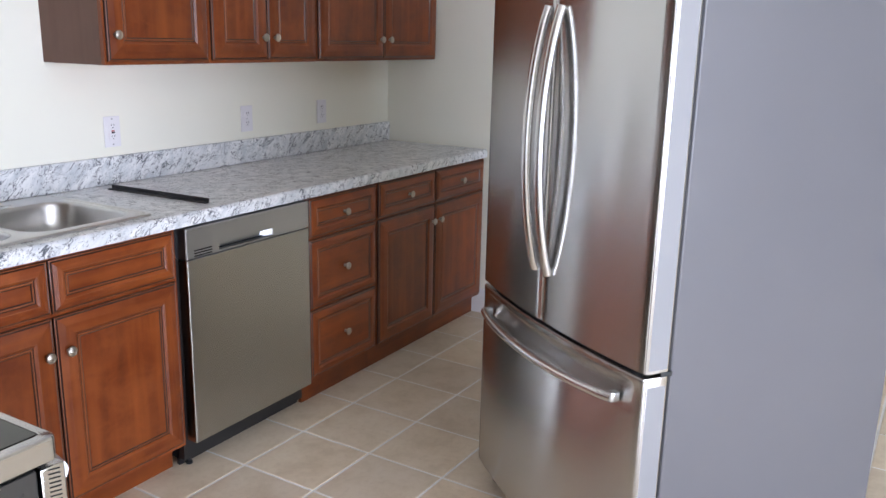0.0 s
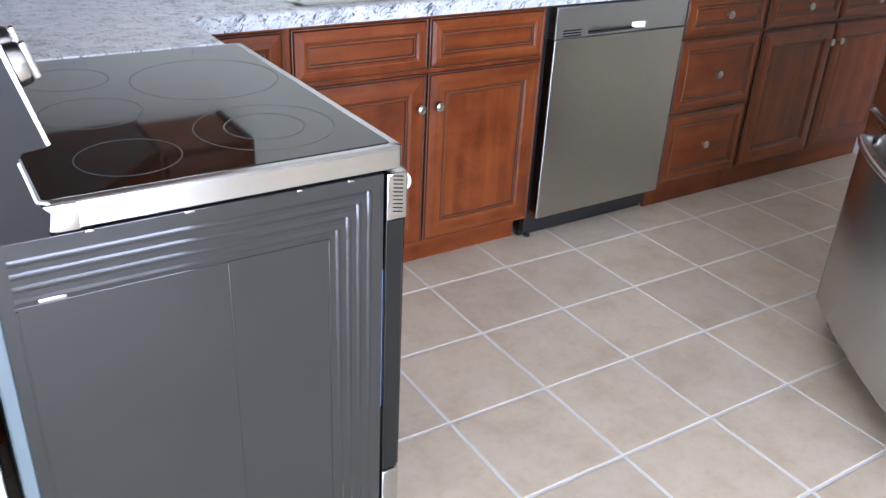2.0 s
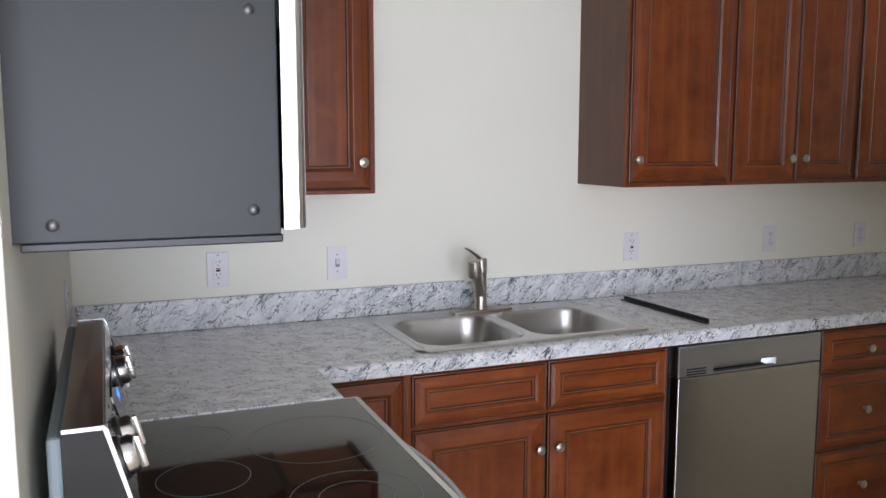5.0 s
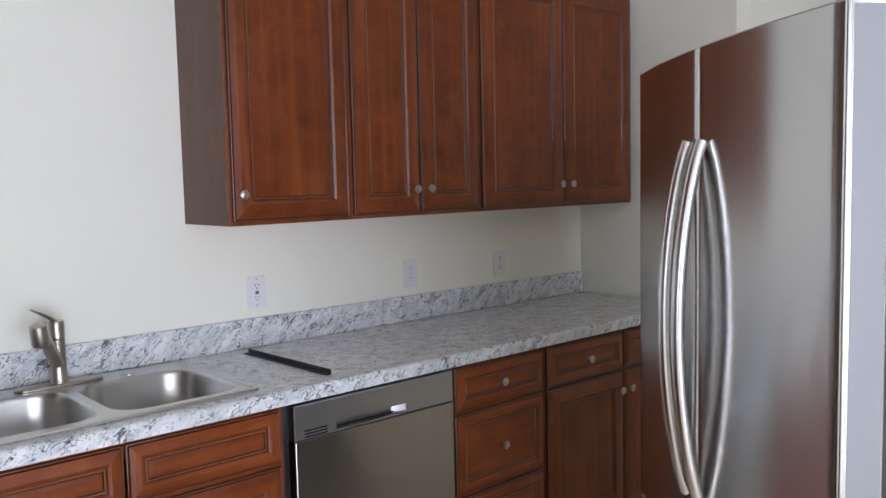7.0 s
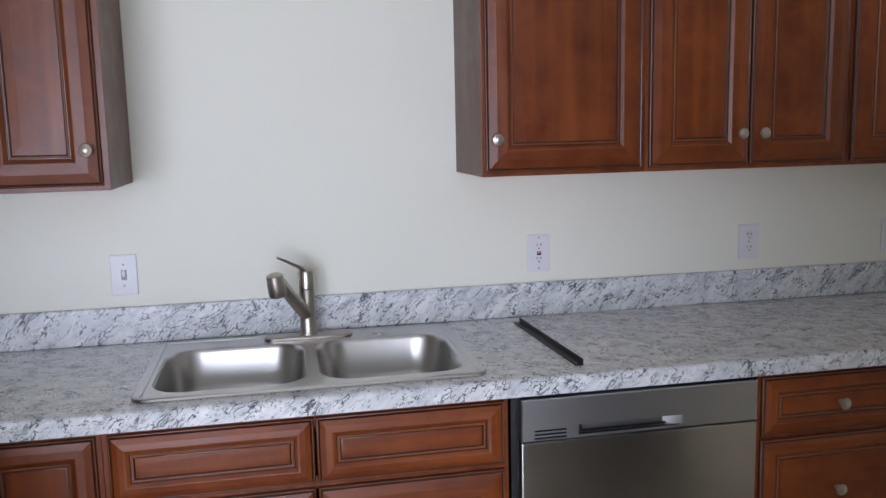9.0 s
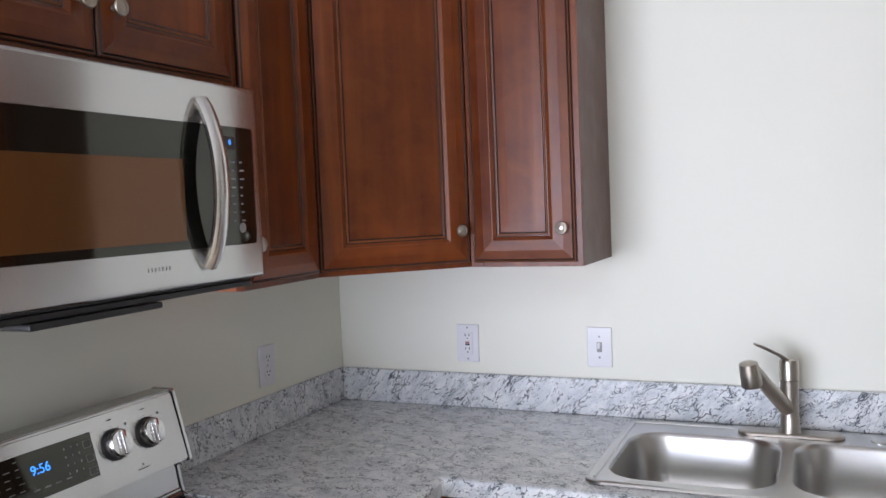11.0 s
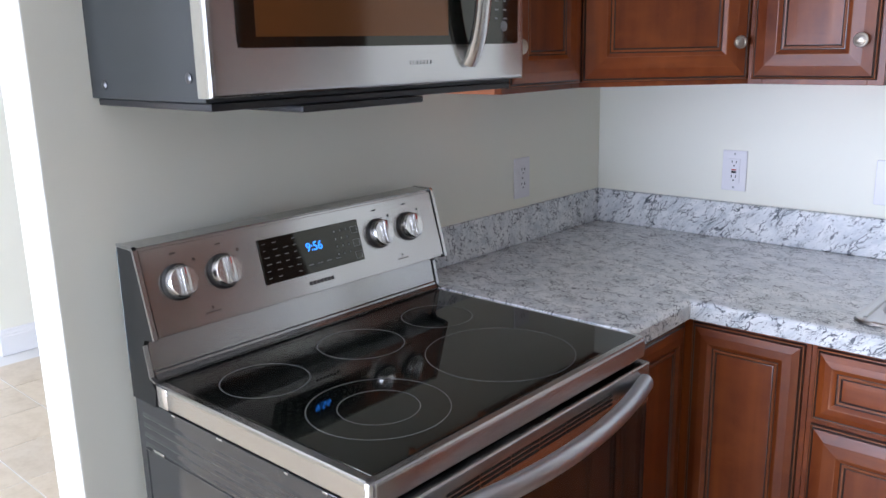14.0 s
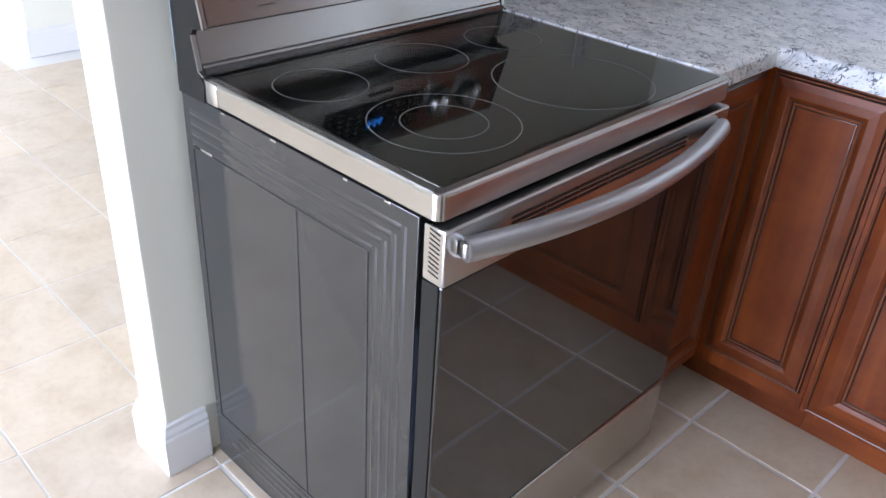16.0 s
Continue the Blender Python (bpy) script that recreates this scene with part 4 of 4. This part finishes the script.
# ---- microwave ----
def microwave():
    W, Z0, HH = 0.736, 1.388, 0.411
    t = thing("microwave_oven", pose(0, -1.655, Z0, 0, 0, 90), "stainless steel over-range microwave oven with black glass front", "microwave")
    part("case", boxed(0.004, W - 0.008, -0.356, -0.004, 0.012, HH - 0.002, 0.002), GREY_CASE, t)
    part("underside", boxed(0.010, W - 0.014, -0.36, -0.02, 0.0, 0.0115, 0.002), BLACK, t)
    part("grease_filter", boxed(0.17, 0.45, -0.37, -0.20, -0.012, -0.0005, 0.003), BLACK, t)
    # steel front with rounded edges, built round the glass
    gx0, gx1, gz0, gz1 = 0.041, 0.705, 0.090, 0.3205
    bm = bmesh.new()
    edge = lambda e, y: [(-0.009 + e, y, 0.020 + e * 0.5), (W - 0.005 - e, y, 0.020 + e * 0.5), (W - 0.005 - e, y, HH - 0.006 - e * 0.5), (-0.009 + e, y, HH - 0.006 - e * 0.5)]
    hole = lambda y: [(gx0, y, gz0), (gx1, y, gz0), (gx1, y, gz1), (gx0, y, gz1)]
    rings(bm, [edge(0, -0.358), edge(0, -0.380), edge(0.0012, -0.3855), edge(0.004, -0.3895), edge(0.009, -0.3916), edge(0.016, -0.392), hole(-0.392), hole(-0.361)], last=False)
    frame_ob = part("door_frame", bm, STEEL, t)
    bm = bmesh.new()
    corners = [(x, z) for x, z, y in round_rect(gx0 - 0.001, gx1 + 0.001, gz0 - 0.001, gz1 + 0.001, 0.012, 0)]
    rings(bm, [[(x, y, z) for x, z in corners] for y in (-0.3600, -0.3928)], first=True)
    glass = part("front_glass", bm, GLASS_TOP, t, "black glass front")
    # window screen; the cabinets' warm reflection is painted into it
    part("window_screen", boxed(0.073, 0.496, -0.3935, -0.3929, 0.105, 0.2535, 0.0004), SCREEN_REFLECTION, glass, "see-through window screen with an amber cabinet reflection in its colour")
    part("edge_gap", boxed(-0.0025, 0.0036, -0.3578, -0.3562, 0.30, HH - 0.008), SLOT, frame_ob, smooth=False)
    pts = [(0.553, -0.394 - 0.038 * (1 - (2 * k / 20 - 1) ** 2) ** 0.8, 0.054 + 0.310 * k / 20) for k in range(21)]
    part("handle", tube(bmesh.new(), pts, 0.0125, 14, 1.45, Vector((1, 0, 0))), STEEL_BAR, t, "bowed brushed steel handle")
    words("clock_digit", "0", 0.014, BLUE, glass, pose(0.632, -0.3938, 0.290, 90))
    part("display_window", boxed(0.606, 0.648, -0.3935, -0.3929, 0.277, 0.302), PRINT_DARK, glass, smooth=False)
    rng = random.Random(7)
    bm = bmesh.new()
    for r in range(8):
        for c in range(3):
            x, z = 0.607 + c * 0.026, 0.135 + r * 0.0165
            box(bm, x, x + 0.006 + rng.random() * 0.007, -0.3935, -0.3929, z, z + 0.003)
    part("key_labels", bm, PRINT, glass, smooth=False)
    part("start_key", lathe(bmesh.new(), [(0.010, 0), (0.010, 0.001), (0.002, 0.0011)], pose(0.66, -0.3929, 0.122, 90), 18), PRINT, glass)
    bm = bmesh.new()
    for k in range(7):
        box(bm, 0.395 + k * 0.0088, 0.401 + k * 0.0088, -0.3932, -0.3918, 0.056, 0.063)
    part("maker_badge", bm, CHROME, t, "row of small pale bars", smooth=False)
    for y, z in ((-0.318, 0.322), (-0.318, 0.048), (-0.03, 0.36), (-0.06, 0.035)):
        part("screw", lathe(bmesh.new(), [(0.008, -0.0005), (0.0085, 0.0015), (0.005, 0.0035), (0.001, 0.004)], pose(0.004, y, z, 0, -90, 0), 12), DARK_SCREW, t)
    part("case_seam", boxed(0.0034, 0.004, -0.354, -0.03, HH - 0.03, HH - 0.0285), SLOT, t, smooth=False)


microwave()


# ---- fridge ----
FR_N, FR_W, FR_TURN = (2.314, -1.505), 0.848, 234.0


def fridge():
    """Local x from its left to its right as one faces it; -y out of the front."""
    W = FR_W
    t = thing("refrigerator", pose(FR_N[0], FR_N[1], 0, 0, 0, FR_TURN), "stainless steel french-door refrigerator pulled out at an angle", "refrigerator")
    part("cabinet", boxed(0.004, W - 0.004, 0.082, 0.83, 0.03, 1.728, 0.006), GREY_SIDE, t)

    def bulge(x):
        return 0.033 * (1 - (2 * x / W - 1) ** 2)

    def slab(x0, x1, z0, z1, top=None, n=14):
        """A door with a bowed front and rounded upright edges."""
        xs = [x0 + (x1 - x0) * k / n for k in range(n + 1)]
        r = 0.009
        pts = [(x0, 0.07), (x0, r - bulge(x0))] + [(x0 + r * 0.3, 0.3 * r - bulge(x0))]
        pts += [(x, -bulge(x)) for x in [x0 + r] + xs[1:-1] + [x1 - r]]
        pts += [(x1 - r * 0.3, 0.3 * r - bulge(x1)), (x1, r - bulge(x1)), (x1, 0.07)]
        bm = bmesh.new()
        levels = [(z0, 0.006), (z0 + 0.004, 0.0), (z1 - 0.004, 0.0), (z1, 0.006)] if top is None else [(z0, 0.006), (z0 + 0.004, 0.0)] + top
        rings(bm, [[(x, y + (back * (1 if abs(back) < 0.0065 else min(1, 1.6 * (1 - (2 * x / W - 1) ** 2))) if y < 0.05 else 0), z) for x, y in pts] for z, back in levels], first=True)
        return bm
    seam, mid = 0.7225, W / 2
    part("door", slab(0.0, mid - 0.003, seam + 0.004, 1.745), STEEL, t, "left brushed steel door", "all")
    part("door", slab(mid + 0.003, W, seam + 0.004, 1.745), STEEL, t, "right brushed steel door", "all")
    part("freezer_drawer", slab(0.0, W, 0.092, seam - 0.006, [(seam - 0.115, 0.0), (seam - 0.098, 0.007), (seam - 0.070, 0.017), (seam - 0.045, 0.018), (seam - 0.028, 0.011), (seam - 0.020, 0.0), (seam - 0.010, 0.0), (seam - 0.006, 0.006)], 24), STEEL, t, "bowed brushed steel freezer drawer", "all")
    for x in (-0.0005, W - 0.0025):
        part("door_edge", boxed(x, x + 0.003, 0.014, 0.068, seam + 0.012, 1.738, 0.001), SILVER, t)
        part("drawer_edge", boxed(x, x + 0.003, 0.014, 0.068, 0.098, seam - 0.03, 0.001), SILVER, t)
        for z0, z1 in ((seam + 0.006, 1.742), (0.096, seam - 0.010)):
            part("edge_bead", boxed(x - 0.001, x + 0.004, 0.0045, 0.0125, z0, z1, 0.002), CHROME, t)
        part("hinge", boxed(x - 0.001 if x > 0.1 else x, x + 0.004, 0.05, 0.084, seam - 0.007, seam + 0.005, 0.001), GREY_CASE, t)
    part("gasket", boxed(0.008, W - 0.008, 0.0705, 0.0818, 0.06, 1.725), BLACK, t, smooth=False)
    for s in (-1, 1):
        pts, z0, z1 = [], 0.872, 1.567
        for k in range(31):
            f = k / 30
            b = 1 - (2 * f - 1) ** 2
            x = mid + s * 0.034
            pts.append((x, -bulge(x) - 0.006 - 0.046 * b ** 0.85, z0 + (z1 - z0) * f))
        part("door_handle", tube(bmesh.new(), pts, 0.0125, 14, 1.25, Vector((1, 0, 0))), STEEL_BAR, t, "long bowed steel handle")
    pts = []
    for k in range(31):
        f = k / 30
        b = 1 - (2 * f - 1) ** 2
        x = 0.07 + (W - 0.145) * f
        pts.append((x, -bulge(x) - 0.018 - 0.020 * b ** 0.7, 0.645 - 0.008 * b))
    part("drawer_handle", tube(bmesh.new(), pts, 0.0135, 14, 1.0), STEEL_BAR, t, "bowed steel drawer handle")
    for x in (0.078, W - 0.083):
        part("handle_post", boxed(x - 0.012, x + 0.012, -bulge(x) - 0.022, -bulge(x) + 0.004, 0.632, 0.658, 0.004), CHROME, t)
    for x in (0.004, W - 0.074):
        part("hinge_cover", boxed(x, x + 0.06, 0.03, 0.16, 1.7465, 1.764, 0.005), STEEL_PALE, t)
    part("base_grille", boxed(0.02, W - 0.02, 0.05, 0.078, 0.004, 0.088, 0.003), BLACK, t)
    for x in (0.06, W - 0.06):
        for y in (0.12, 0.72):
            part("roller", lathe(bmesh.new(), [(0.015, -0.012), (0.015, 0.012)], pose(x, y, 0.0155, 0, 90, 0), 14), BLACK, t)
            part("roller_bracket", boxed(x - 0.015, x + 0.015, y - 0.02, y + 0.02, 0.018, 0.0298), BLACK, t)


fridge()


# ---- floor tiles, each a piece of its own near the counter ----
PITCH, JOINT, TURN = 0.3143, 0.0090, -0.9
ORIGIN = Vector((1.337, -0.747))


def tile_mesh():
    bm = bmesh.new()
    s = PITCH / 2 - JOINT / 2
    rings(bm, [[(-s + e, -s + e, z), (s - e, -s + e, z), (s - e, s - e, z), (-s + e, s - e, z)] for e, z in ((0, -0.0034), (0, -0.0016), (0.0012, -0.0004), (0.003, 0.0))])
    me = bpy.data.meshes.new("tile")
    bm.to_mesh(me)
    bm.free()
    me.materials.append(TILE)
    return me


TILE_ME = tile_mesh()
far_v, far_f = [], []
ca, sa = math.cos(radians(TURN)), math.sin(radians(TURN))
s = PITCH / 2 - JOINT / 2
for i in range(-20, 19):
    for j in range(-23, 8):
        u, v = (i + 0.5) * PITCH, (j + 0.5) * PITCH
        x, y = ORIGIN.x + ca * u - sa * v, ORIGIN.y + sa * u + ca * v
        if not (-4.83 < x < 6.83 and -6.4 < y < 1.4) or (y > -1.0 and x < -2.75):
            continue
        if 0.0 < x < 3.95 and -3.1 < y < -0.45:
            piece("tile", TILE_ME, floor, "", False, pose(x, y, 0, 0, 0, TURN))
            continue
        n = len(far_v)
        s = PITCH / 2 - (JOINT if x > 0 else 0.003) / 2
        for e, z in ((0, -0.0034), (0.0015, 0.0)):
            for a, b in ((-s + e, -s + e), (s - e, -s + e), (s - e, s - e), (-s + e, s - e)):
                far_v.append((x + ca * a - sa * b, y + sa * a + ca * b, z))
        far_f.append((n + 4, n + 5, n + 6, n + 7))
        far_f += [(n + k, n + (k + 1) % 4, n + 4 + (k + 1) % 4, n + 4 + k) for k in range(4)]
me = bpy.data.meshes.new("tiles_far")
me.from_pydata(far_v, [], far_f)
me.materials.append(TILE_FAR)
tagged(piece("tiles_far", me, floor, "beige ceramic floor tiles", False), kind="stuff")
